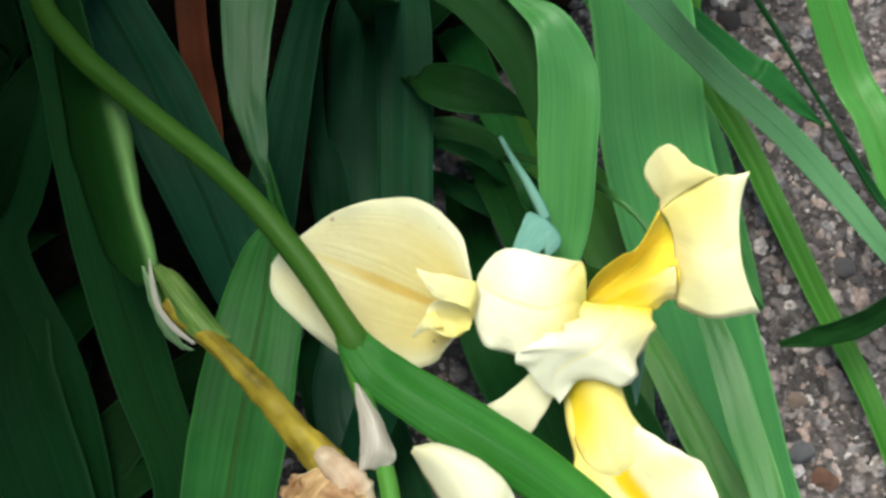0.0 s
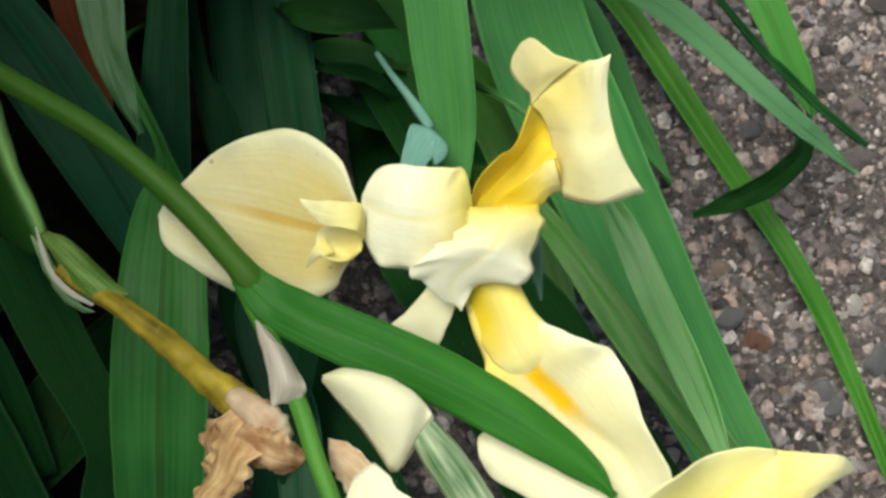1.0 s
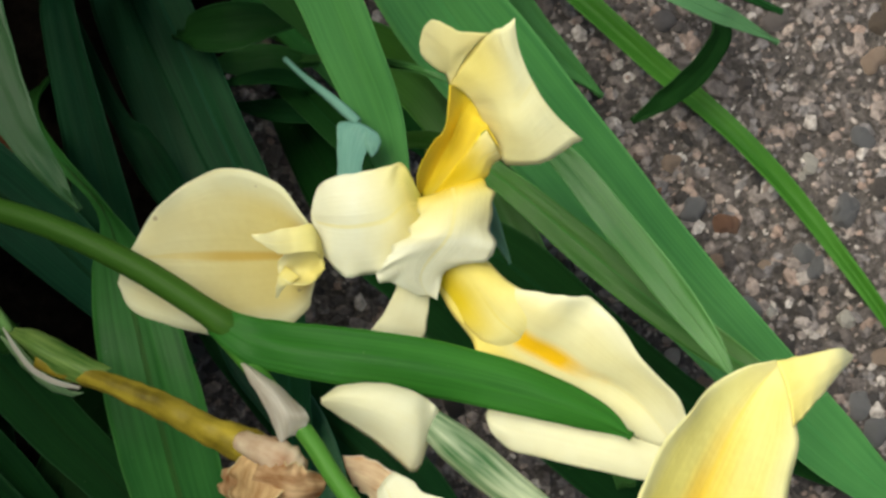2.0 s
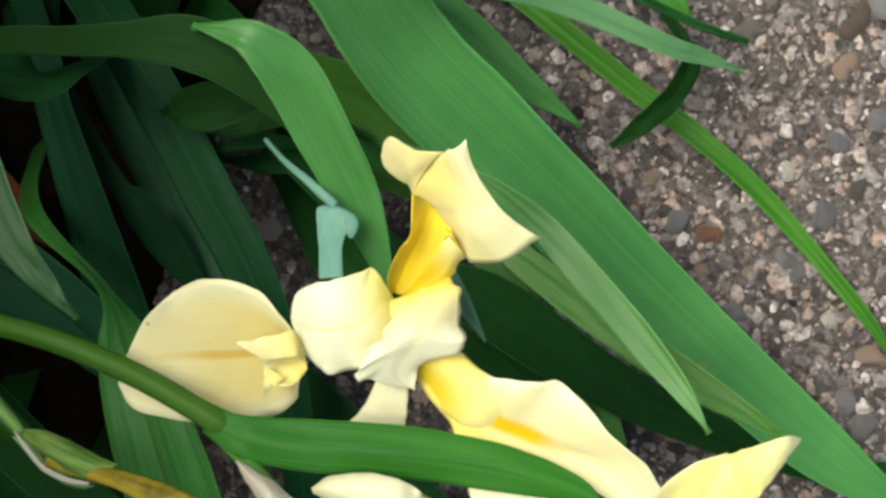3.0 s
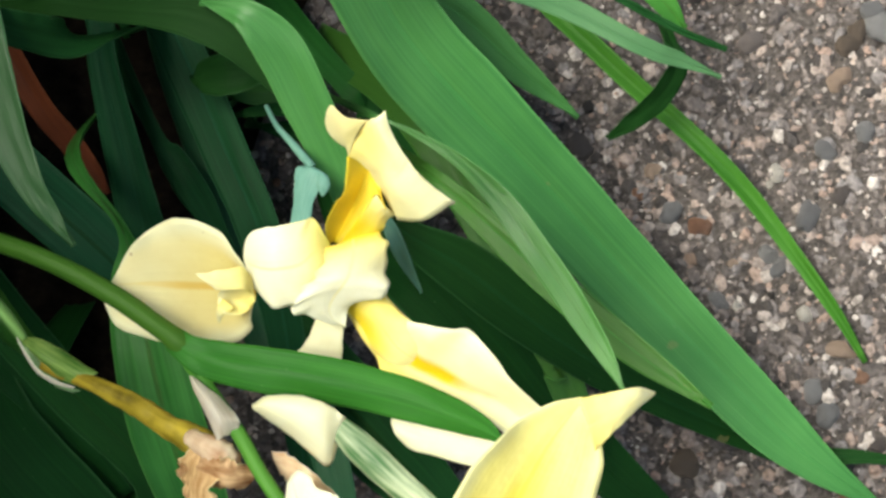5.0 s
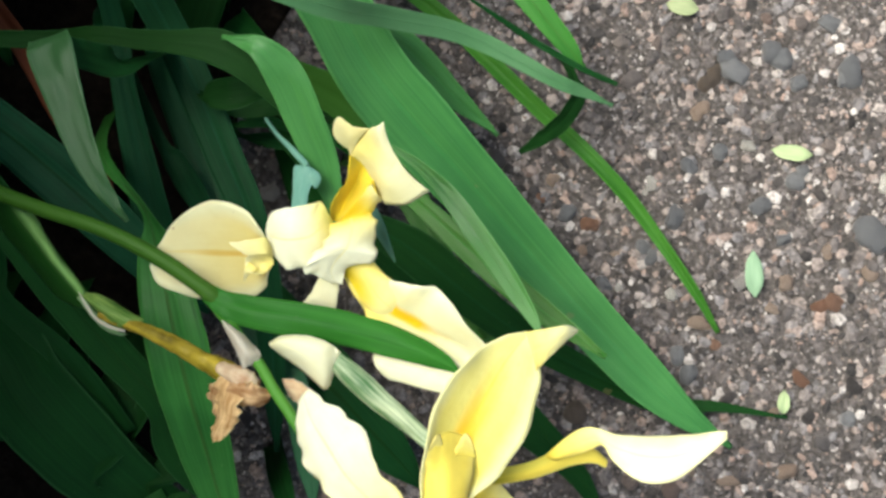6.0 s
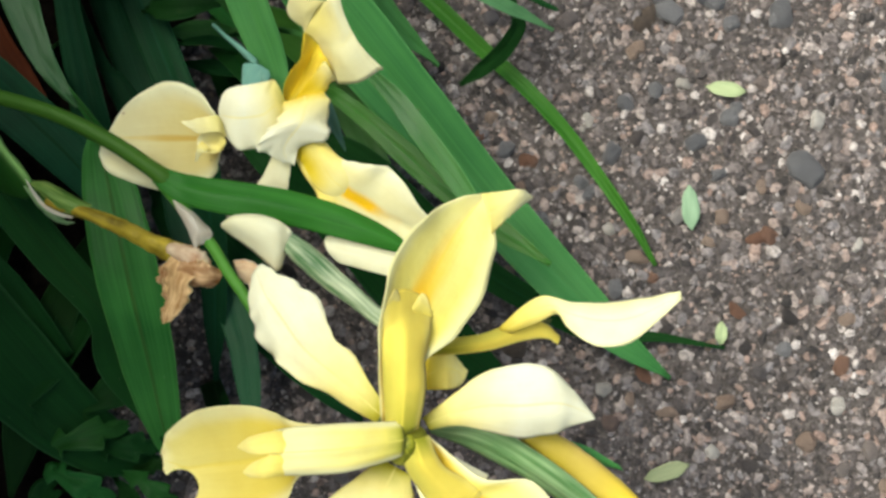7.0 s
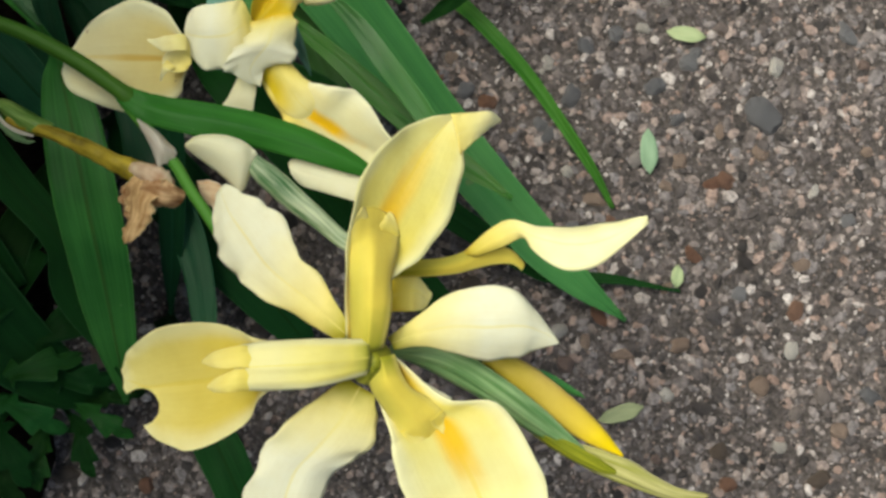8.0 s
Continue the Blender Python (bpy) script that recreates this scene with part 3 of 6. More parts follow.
tagged(part("iris_leaf", blade([(-0.1000, 0.0300, 0.0000, 0.0040, 0), (-0.0700, 0.0100, 0.0300, 0.0050, 0), (-0.0444, -0.0353, 0.0340, 0.0021, 0), (-0.0404, -0.0413, 0.0320, 0.0034, 0), (-0.0380, -0.0494, 0.0280, 0.0031, 0), (-0.0363, -0.0597, 0.0200, 0.0016, 0)], seed=7), LEAF_BRIGHT), "short yellow-green ribbed leaf under the iris leaves", "leaf", "iris leaves")
tagged(part("iris_leaf", blade([(-0.0850, 0.1200, 0.0000, 0.00340, 0), (-0.0750, 0.0850, 0.0160, 0.00340, 0), (-0.0708, 0.0572, 0.0120, 0.00246, 0), (-0.0501, 0.0378, 0.0090, 0.00230, 0), (-0.0302, 0.0185, 0.0080, 0.00213, 0), (-0.0163, 0.0060, 0.0070, 0.00195, 0), (-0.0069, -0.0039, 0.0050, 0.00187, 0), (0.0018, -0.0152, 0.0040, 0.00161, 0), (0.0112, -0.0286, 0.0030, 0.00128, 0), (0.0178, -0.0398, 0.0010, 0.00025, 0)], seed=8, fold=0.45, ridge=0.0), STEM), "narrow bright green leaf lying along the path, thinning to a tip", "leaf", "iris leaves")
ribbed_leaf([(-0.1972, 0.0789, 0.0000, 0.004, 0), (-0.1876, 0.0759, 0.0420, 0.003, 0), (-0.1438, 0.0512, 0.1120, 0.006, 0), (-0.1074, 0.0408, 0.1040, 0.00276, 0), (-0.0743, 0.0300, 0.0860, 0.00276, 0), (-0.0607, 0.0304, 0.0660, 0.002668, 0), (-0.0434, 0.0290, 0.0490, 0.002392, 0), (-0.0230, 0.0193, 0.0440, 0.001748, 0), (-0.0168, 0.0173, 0.0400, 0.00138, 0), (-0.0095, 0.0147, 0.0350, 0.000184, 0)], LEAF_PALE, "grey-green iris leaf reaching over the path", seed=9)
tagged(part("iris_leaf", blade([(-0.1832, 0.0710, 0.0000, 0.0040, 0), (-0.1733, 0.0692, 0.0225, 0.0019, 0), (-0.1389, 0.0628, 0.0600, 0.0060, 0), (-0.0996, 0.0555, 0.0500, 0.0019, 0), (-0.0603, 0.0482, 0.0300, 0.0019, 0), (-0.0535, 0.0469, 0.0290, 0.0022, 0), (-0.0463, 0.0448, 0.0260, 0.0015, 0), (-0.0403, 0.0441, 0.0220, 0.0002, 0)], seed=10), LEAF_MID), "short green leaf tip behind a grey-green leaf", "leaf", "iris leaves")
tagged(part("iris_leaf", blade([(-0.1409, 0.0986, 0.0000, 0.004, 0), (-0.1322, 0.0935, 0.0315, 0.0006, 0), (-0.1021, 0.0757, 0.0720, 0.006, 0), (-0.0677, 0.0527, 0.0620, 0.0006, 0), (-0.0332, 0.0324, 0.0420, 0.0006, 0), (-0.0255, 0.0278, 0.0400, 0.0007, 0), (-0.0167, 0.0233, 0.0370, 0.0006, 0), (-0.0084, 0.0199, 0.0340, 0.0002, 0)], seed=11), LEAF_DARK_SHADED), "thin dark dry leaf lying across a bright green leaf", "leaf", "iris leaves")
ribbed_leaf([(-0.1226, 0.1497, 0.0000, 0.004, 0), (-0.1161, 0.1421, 0.0240, 0.0036, 0), (-0.0987, 0.1135, 0.0620, 0.006, 0), (-0.0707, 0.0839, 0.0520, 0.0036, 0), (-0.0426, 0.0543, 0.0320, 0.0036, 0), (-0.0336, 0.0458, 0.0310, 0.0034, 0), (-0.0264, 0.0372, 0.0280, 0.0029, 0), (-0.0205, 0.0303, 0.0250, 0.0022, 0), (-0.0171, 0.0263, 0.0220, 0.0003, 0)], LEAF_BRIGHT, "bright green iris leaf ending low over the path", seed=12)
tagged(part("iris_leaf", blade([(-0.0220, 0.0280, 0.0220, 0.0008, 0), (-0.0195, 0.0224, 0.0290, 0.0014, 30), (-0.0186, 0.0174, 0.0270, 0.0023, 35), (-0.0230, 0.0120, 0.0220, 0.0024, 35), (-0.0284, 0.0082, 0.0180, 0.0018, 30), (-0.0334, 0.0053, 0.0150, 0.0002, 20)], seed=13, fold=0.25), LEAF_DARK_SHADED), "small dark curled leaf lying across a stalk on the path", "leaf", "iris leaves")

# ---- leaves of the clump, the dark ones with shade in their colour ----
bent = thing("iris_leaf", (-0.1439, 0.0346, 0.0000), "fresh green iris leaf folded over and hanging down", "leaf", "iris leaves")
# Underside in shade: the darker copy of the leaf green stands for it.
part("blade_underside", blade([(-0.2666, 0.0186, 0.0000, 0.0040, 0), (-0.2566, 0.0190, 0.0600, 0.0020, 0), (-0.2217, 0.0202, 0.1100, 0.0060, 0), (-0.1817, 0.0216, 0.1000, 0.0020, 0), (-0.1417, 0.0229, 0.0800, 0.0020, 0), (-0.1248, 0.0235, 0.0830, 0.0020, 0), (-0.1145, 0.0221, 0.0850, 0.0022, 0), (-0.1045, 0.0210, 0.0870, 0.0027, 0), (-0.0958, 0.0198, 0.0880, 0.0040, 0), (-0.0889, 0.0165, 0.0870, 0.0040, 0), (-0.0842, 0.0110, 0.0850, 0.0024, 0), (-0.0804, 0.0049, 0.0830, 0.0002, 0)], seed=14, wave=0.0004), LEAF_DARK_SHADED, bent, "leaf underside with its shade put in the colour")
part("blade", blade([(-0.0937, 0.0217, 0.0905, 0.0002, 0), (-0.0890, 0.0203, 0.0920, 0.0014, 0), (-0.0841, 0.0182, 0.0930, 0.0029, 0), (-0.0795, 0.0130, 0.0900, 0.0043, 0), (-0.0758, 0.0038, 0.0850, 0.0042, 0), (-0.0723, -0.0058, 0.0800, 0.0035, 0), (-0.0698, -0.0166, 0.0760, 0.0013, 0), (-0.0698, -0.0202, 0.0740, 0.0002, 0)], seed=15, fold=0.1), LEAF, bent)
ribbed_leaf([(-0.1501, 0.1531, 0.0000, 0.00344, 0), (-0.1484, 0.1432, 0.0390, 0.00275, 0), (-0.1426, 0.1087, 0.0820, 0.00516, 0), (-0.1360, 0.0692, 0.0720, 0.00275, 0), (-0.1294, 0.0298, 0.0520, 0.00275, 0), (-0.1276, 0.0186, 0.0520, 0.00301, 0), (-0.1243, 0.0026, 0.0500, 0.00378, 0), (-0.1205, -0.0145, 0.0470, 0.00464, 0), (-0.1181, -0.0288, 0.0420, 0.00430, 0), (-0.1175, -0.0416, 0.0350, 0.00034, 0)], LEAF_BLUE_SHADED, "dark bluish iris leaf of the clump", seed=16, fold=0.08)
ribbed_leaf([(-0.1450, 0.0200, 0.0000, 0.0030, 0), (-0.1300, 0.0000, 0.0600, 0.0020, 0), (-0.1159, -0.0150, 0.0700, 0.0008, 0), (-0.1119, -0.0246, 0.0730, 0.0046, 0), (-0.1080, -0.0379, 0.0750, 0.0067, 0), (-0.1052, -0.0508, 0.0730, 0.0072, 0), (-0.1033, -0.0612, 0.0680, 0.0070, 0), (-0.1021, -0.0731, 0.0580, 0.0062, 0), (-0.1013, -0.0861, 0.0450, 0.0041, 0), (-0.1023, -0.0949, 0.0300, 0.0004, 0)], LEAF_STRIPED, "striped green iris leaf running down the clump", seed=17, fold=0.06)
ribbed_leaf([(-0.1704, 0.1427, 0.0000, 0.00328, 0), (-0.1660, 0.1337, 0.0435, 0.00443, 0), (-0.1506, 0.1023, 0.0880, 0.00492, 0), (-0.1329, 0.0664, 0.0780, 0.00443, 0), (-0.1153, 0.0305, 0.0580, 0.00443, 0), (-0.1091, 0.0178, 0.0560, 0.00459, 0), (-0.1020, 0.0011, 0.0540, 0.00451, 0), (-0.0958, -0.0136, 0.0520, 0.00435, 0), (-0.0923, -0.0284, 0.0480, 0.00394, 0), (-0.0917, -0.0449, 0.0400, 0.00344, 0), (-0.0927, -0.0592, 0.0300, 0.00271, 0), (-0.0941, -0.0723, 0.0200, 0.00025, 0)], LEAF_BLUE_SHADED, "dark bluish green iris leaf of the clump", seed=18)
tagged(part("iris_leaf", blade([(-0.1475, 0.0500, 0.0000, 0.00300, 0), (-0.1375, 0.0350, 0.0350, 0.00300, 0), (-0.1217, 0.0062, 0.0400, 0.00143, 0), (-0.1172, -0.0002, 0.0400, 0.00292, 0), (-0.1130, -0.0073, 0.0380, 0.00315, 0), (-0.1083, -0.0159, 0.0340, 0.00143, 0), (-0.1059, -0.0210, 0.0300, 0.00022, 0)], seed=19), LEAF_BLUE_SHADED), "short bluish iris leaf deep in the clump", "leaf", "iris leaves")
tagged(part("iris_leaf", blade([(-0.1225, 0.0301, 0.0000, 0.0020, 0), (-0.1119, 0.0193, 0.0400, 0.0020, 0), (-0.1058, 0.0133, 0.0600, 0.0006, 0), (-0.1025, 0.0128, 0.0640, 0.0030, 0), (-0.0976, 0.0127, 0.0660, 0.0039, 0), (-0.0922, 0.0133, 0.0660, 0.0032, 6), (-0.0876, 0.0135, 0.0660, 0.0015, 10), (-0.0848, 0.0133, 0.0660, 0.0002, 10)], seed=20), LEAF_DARK_SHADED), "blunt dark iris leaf with a pale edge lying level", "leaf", "iris leaves")
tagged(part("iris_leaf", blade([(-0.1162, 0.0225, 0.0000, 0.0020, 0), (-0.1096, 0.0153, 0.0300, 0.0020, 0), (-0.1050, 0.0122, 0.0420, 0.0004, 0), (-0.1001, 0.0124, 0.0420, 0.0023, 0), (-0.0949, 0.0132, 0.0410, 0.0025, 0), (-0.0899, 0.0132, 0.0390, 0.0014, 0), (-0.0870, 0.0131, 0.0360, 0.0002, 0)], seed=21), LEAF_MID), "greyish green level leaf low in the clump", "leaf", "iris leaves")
tagged(part("iris_leaf", blade([(-0.1161, 0.0190, 0.0000, 0.0020, 0), (-0.1090, 0.0120, 0.0300, 0.0020, 0), (-0.1027, 0.0075, 0.0480, 0.0004, 0), (-0.0963, 0.0080, 0.0500, 0.0011, 0), (-0.0907, 0.0083, 0.0480, 0.0013, 0), (-0.0854, 0.0066, 0.0420, 0.0004, 0)], seed=22), LEAF_DARK_SHADED), "thin dark arching leaf low in the clump", "leaf", "iris leaves")
tagged(part("iris_leaf", blade([(-0.1133, 0.0145, 0.0000, 0.0020, 0), (-0.1078, 0.0101, 0.0200, 0.0020, 0), (-0.1029, 0.0074, 0.0300, 0.0005, 0), (-0.0963, 0.0063, 0.0310, 0.0019, 0), (-0.0900, 0.0059, 0.0290, 0.0018, 0), (-0.0851, 0.0056, 0.0240, 0.0003, 0)], seed=23), LEAF_DARK_SHADED), "short dark leaf low in the clump", "leaf", "iris leaves")
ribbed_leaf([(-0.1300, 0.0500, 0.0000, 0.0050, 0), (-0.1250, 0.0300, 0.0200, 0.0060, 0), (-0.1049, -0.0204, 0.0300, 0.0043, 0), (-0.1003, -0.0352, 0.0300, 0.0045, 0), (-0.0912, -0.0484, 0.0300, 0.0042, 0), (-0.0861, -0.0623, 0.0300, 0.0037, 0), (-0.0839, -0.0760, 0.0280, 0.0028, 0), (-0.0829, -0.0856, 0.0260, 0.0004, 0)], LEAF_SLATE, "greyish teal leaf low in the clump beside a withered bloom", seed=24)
ribbed_leaf([(-0.1158, -0.0173, 0.0000, 0.0030, 0), (-0.1100, -0.0230, 0.0140, 0.0040, 0), (-0.1046, -0.0289, 0.0200, 0.0072, 0), (-0.0893, -0.0462, 0.0200, 0.0088, 0), (-0.0760, -0.0604, 0.0180, 0.0081, 0), (-0.0649, -0.0730, 0.0120, 0.0051, 0), (-0.0584, -0.0816, 0.0040, 0.0006, 0)], LEAF_DARK_SHADED, "dark iris leaf low under the flower buds", seed=25)
ribbed_leaf([(-0.0992, -0.0710, 0.0000, 0.0030, 0), (-0.0922, -0.0799, 0.0220, 0.0030, 0), (-0.0859, -0.0915, 0.0320, 0.0021, 0), (-0.0806, -0.1023, 0.0320, 0.0054, 0), (-0.0760, -0.1116, 0.0300, 0.0056, 0), (-0.0718, -0.1225, 0.0250, 0.0046, 0), (-0.0682, -0.1351, 0.0160, 0.0004, 0)], LEAF_DARK_SHADED, "green iris leaf tip under the open bloom", seed=26)
sage = thing("iris_leaf", (-0.1400, 0.0300, 0.0), "pale sage green iris leaf bent over with its tip hanging", "leaf", "iris leaves")
# Here too the underside's shade comes from the darker leaf colour.
part("blade_underside", blade([(-0.1254, 0.0388, 0.0020, 0.00444, 0), (-0.1180, 0.0257, 0.0500, 0.00452, 0), (-0.1165, 0.0167, 0.0850, 0.00365, 0), (-0.1207, 0.0159, 0.0980, 0.00329, 0), (-0.1252, 0.0169, 0.1035, 0.00255, 0), (-0.1283, 0.0174, 0.1040, 0.00069, 0)], seed=270, wave=0.0004, fold=0.1), LEAF_DARK_SHADED, sage, "bent leaf underside with its shade put in the colour")
part("blade", blade([(-0.1278, 0.0189, 0.1050, 0.00438, 0), (-0.1264, 0.0150, 0.1065, 0.00505, 0), (-0.1224, 0.0036, 0.1070, 0.00390, 0), (-0.1171, -0.0090, 0.1070, 0.00264, 0), (-0.1123, -0.0166, 0.1060, 0.00138, 0), (-0.1094, -0.0203, 0.1050, 0.00017, 0)], seed=27, fold=0.1), LEAF_SAGE, sage)
tagged(part("iris_leaf", blade([(-0.2179, 0.1248, 0.0000, 0.004, 0), (-0.1900, 0.0900, 0.0500, 0.0035, 0), (-0.1713, 0.0495, 0.0460, 0.00272, 0), (-0.1573, 0.0285, 0.0400, 0.00272, 0), (-0.1490, 0.0126, 0.0344, 0.00264, 0), (-0.1448, 0.0051, 0.0275, 0.00264, 0), (-0.1408, -0.0017, 0.0240, 0.00208, 0), (-0.1385, -0.0055, 0.0219, 0.00024, 0)], seed=28, fold=0.2), LEAF_DEAD), "rust-brown withered iris leaf in the clump", "leaf", "iris leaves")
tagged(part("iris_leaf", blade([(-0.1200, 0.0500, 0.0000, 0.0050, 0), (-0.0895, 0.0191, 0.0160, 0.0027, 0), (-0.0832, 0.0148, 0.0140, 0.0054, 0), (-0.0769, 0.0089, 0.0120, 0.0044, 0), (-0.0710, 0.0009, 0.0080, 0.0003, 0)], seed=29), LEAF_MID), "grey-green short leaf low beside a broad leaf", "leaf", "iris leaves")
ribbed_leaf([(-0.2240, 0.0945, 0.0000, 0.0040, 0), (-0.2182, 0.0864, 0.0645, 0.0044, 0), (-0.1979, 0.0578, 0.1160, 0.0060, 0), (-0.1748, 0.0252, 0.1060, 0.0044, 0), (-0.1516, -0.0074, 0.0860, 0.0044, 0), (-0.1420, -0.0209, 0.0820, 0.0049, 0), (-0.1319, -0.0355, 0.0760, 0.0049, 0), (-0.1216, -0.0485, 0.0700, 0.0045, 0), (-0.1118, -0.0601, 0.0640, 0.0041, 0), (-0.1100, -0.0708, 0.0550, 0.0053, 0), (-0.1025, -0.0839, 0.0450, 0.0027, 0), (-0.1006, -0.0907, 0.0400, 0.0003, 0)], LEAF_DARK_SHADED, "dark blue-green iris leaf beside the spent stalk", seed=30)
tagged(part("iris_leaf", blade([(-0.2500, 0.0000, 0.0000, 0.0060, 0), (-0.2100, -0.0100, 0.0450, 0.0080, 0), (-0.1636, -0.0425, 0.0460, 0.0101, 0), (-0.1509, -0.0587, 0.0440, 0.0115, 0), (-0.1381, -0.0735, 0.0380, 0.0110, 0), (-0.1287, -0.0835, 0.0300, 0.0092, 0), (-0.1190, -0.0902, 0.0220, 0.0066, 0), (-0.1124, -0.0919, 0.0140, 0.0026, 0), (-0.1098, -0.0922, 0.0100, 0.0003, 0)], seed=31, wave=0.0016), LEAF_DARK_SHADED), "broad dark green leaf low at the clump edge", "leaf", "iris leaves")
tagged(part("iris_leaf", blade([(-0.1679, 0.1010, 0.0000, 0.0040, 0), (-0.1672, 0.0911, 0.0375, 0.0023, 0), (-0.1645, 0.0562, 0.0800, 0.0060, 0), (-0.1616, 0.0163, 0.0700, 0.0023, 0), (-0.1586, -0.0236, 0.0500, 0.0023, 0), (-0.1577, -0.0352, 0.0480, 0.0028, 0), (-0.1442, -0.0475, 0.0450, 0.0033, 0), (-0.1365, -0.0577, 0.0400, 0.0038, 0), (-0.1298, -0.0684, 0.0340, 0.0034, 0)], seed=32), LEAF_DARK_SHADED), "dark green iris leaf at the clump edge", "leaf", "iris leaves")
ribbed_leaf([(-0.2603, 0.0836, 0.0000, 0.004, 0), (-0.2524, 0.0775, 0.0435, 0.0053, 0), (-0.2247, 0.0561, 0.0880, 0.006, 0), (-0.1911, 0.0324, 0.0780, 0.005936, 0), (-0.1594, 0.0081, 0.0580, 0.005936, 0), (-0.1439, -0.0039, 0.0560, 0.006496, 0), (-0.1294, -0.0167, 0.0530, 0.006048, 0), (-0.1173, -0.0289, 0.0480, 0.0042, 0), (-0.1071, -0.0377, 0.0420, 0.0005, 0)], LEAF_BLUE_SHADED, "dark green leaf standing behind the flower stalk", seed=33)

# ---- flower stalk with its leafy bract ----
stalk = thing("iris_stalk", (-0.1438, -0.0118, 0.1050), "green iris flower stalk with a broad leafy bract leaning outward", "flower stalk", "")
part("stem", tube([(-0.2100, 0.0500, 0.0000, 0.0050), (-0.1850, 0.0350, 0.0850, 0.0028), (-0.1542, -0.0031, 0.1000, 0.0017), (-0.1431, -0.0120, 0.1040, 0.0017), (-0.1287, -0.0176, 0.1070, 0.0016), (-0.1138, -0.0222, 0.1090, 0.0016), (-0.1014, -0.0281, 0.1090, 0.0017), (-0.0926, -0.0337, 0.1090, 0.0017), (-0.0896, -0.0358, 0.1087, 0.0020), (-0.0868, -0.0371, 0.1072, 0.0016), (-0.0835, -0.0384, 0.1058, 0.0008)], seed=34), STEM, stalk)
part("bract", blade([(-0.0908, -0.0352, 0.1102, 0.0019, 0), (-0.0875, -0.0372, 0.1106, 0.0026, 0), (-0.0838, -0.0386, 0.1104, 0.0032, 0), (-0.0749, -0.0401, 0.1100, 0.0036, 0), (-0.0634, -0.0419, 0.1090, 0.0036, 0), (-0.0520, -0.0448, 0.1070, 0.0032, 0), (-0.0428, -0.0482, 0.1050, 0.0020, 0), (-0.0384, -0.0509, 0.1040, 0.0002, 0)], seed=35, fold=-0.38, ridge=0.0), BRACT, stalk, "broad glossy green bract")
part("side_stem", tube([(-0.0906, -0.0366, 0.1070, 0.0012), (-0.0848, -0.0429, 0.1090, 0.0012), (-0.0788, -0.0501, 0.1110, 0.0012), (-0.0737, -0.0576, 0.1120, 0.0012), (-0.0622, -0.0718, 0.1120, 0.0012), (-0.0410, -0.0856, 0.1140, 0.0013)], seed=36), STEM_PALE, stalk)
part("withered_petal", petal([(-0.0749, -0.0526, 0.1070, -0.0736, -0.0563, 0.1060), (-0.0708, -0.0532, 0.1100, -0.0716, -0.0579, 0.1065), (-0.0663, -0.0561, 0.1100, -0.0679, -0.0608, 0.1070), (-0.0630, -0.0602, 0.1080, -0.0641, -0.0624, 0.1070), (-0.0618, -0.0618, 0.1070, -0.0624, -0.0626, 0.1070)], seed=37, ruffle=0.0012, fringe=0.02, bulge=0.1), PINKISH, stalk, "pinkish brown dried petal")
part("papery_sheath", petal([(-0.0872, -0.0409, 0.1110, -0.0865, -0.0411, 0.1120, -0.0865, -0.0411, 0.1110), (-0.0859, -0.0431, 0.1125, -0.0844, -0.0431, 0.1140, -0.0839, -0.0426, 0.1120), (-0.0843, -0.0457, 0.1130, -0.0821, -0.0453, 0.1150, -0.0813, -0.0445, 0.1120), (-0.0828, -0.0487, 0.1130, -0.0806, -0.0477, 0.1145, -0.0785, -0.0478, 0.1120), (-0.0820, -0.0512, 0.1120, -0.0809, -0.0502, 0.1120, -0.0795, -0.0500, 0.1110)], seed=38, ruffle=0.0009, fringe=0.03, bulge=0.0, crease=0.5), PAPER, stalk, "dry whitish papery sheath")

# ---- spent bloom on its stalk ----
spent = thing("spent_iris_bloom", (-0.1331, -0.0200, 0.0980), "withered brown iris bloom on a yellowing stalk", "flower", "")
part("stem", tube([(-0.1471, -0.0098, 0.0980, 0.00096), (-0.1421, -0.0124, 0.0975, 0.00119), (-0.1387, -0.0151, 0.0960, 0.00134), (-0.1337, -0.0213, 0.0955, 0.00149), (-0.1275, -0.0289, 0.0955, 0.00157), (-0.1220, -0.0349, 0.0970, 0.00149), (-0.1172, -0.0389, 0.0980, 0.00126), (-0.1118, -0.0423, 0.1010, 0.00109)], seed=39, flat=0.8), STEM, spent)
part("stalk_sheath", petal([(-0.1188, -0.0371, 0.0990, -0.1198, -0.0381, 0.0992, -0.1219, -0.0386, 0.0960), (-0.1206, -0.0336, 0.0998, -0.1224, -0.0351, 0.1005, -0.1291, -0.0361, 0.0900), (-0.1244, -0.0290, 0.0998, -0.1266, -0.0305, 0.1008, -0.1356, -0.0306, 0.0860), (-0.1284, -0.0236, 0.0998, -0.1307, -0.0254, 0.1008, -0.1409, -0.0249, 0.0840), (-0.1322, -0.0187, 0.0998, -0.1345, -0.0205, 0.1008, -0.1451, -0.0197, 0.0840), (-0.1352, -0.0151, 0.1000, -0.1378, -0.0164, 0.1010, -0.1481, -0.0150, 0.0860), (-0.1376, -0.0133, 0.1015, -0.1413, -0.0131, 0.1018, -0.1498, -0.0114, 0.0900), (-0.1433, -0.0105, 0.1010, -0.1464, -0.0098, 0.1010, -0.1520, -0.0081, 0.0940), (-0.1503, -0.0073, 0.1000, -0.1525, -0.0069, 0.1000, -0.1555, -0.0062, 0.0970)], seed=391, bulge=0.0, ruffle=0.0002, fringe=0.006, steps=44), STALK_SHEATH, spent, "green leafy sheath with a pale margin and a painted lit edge")
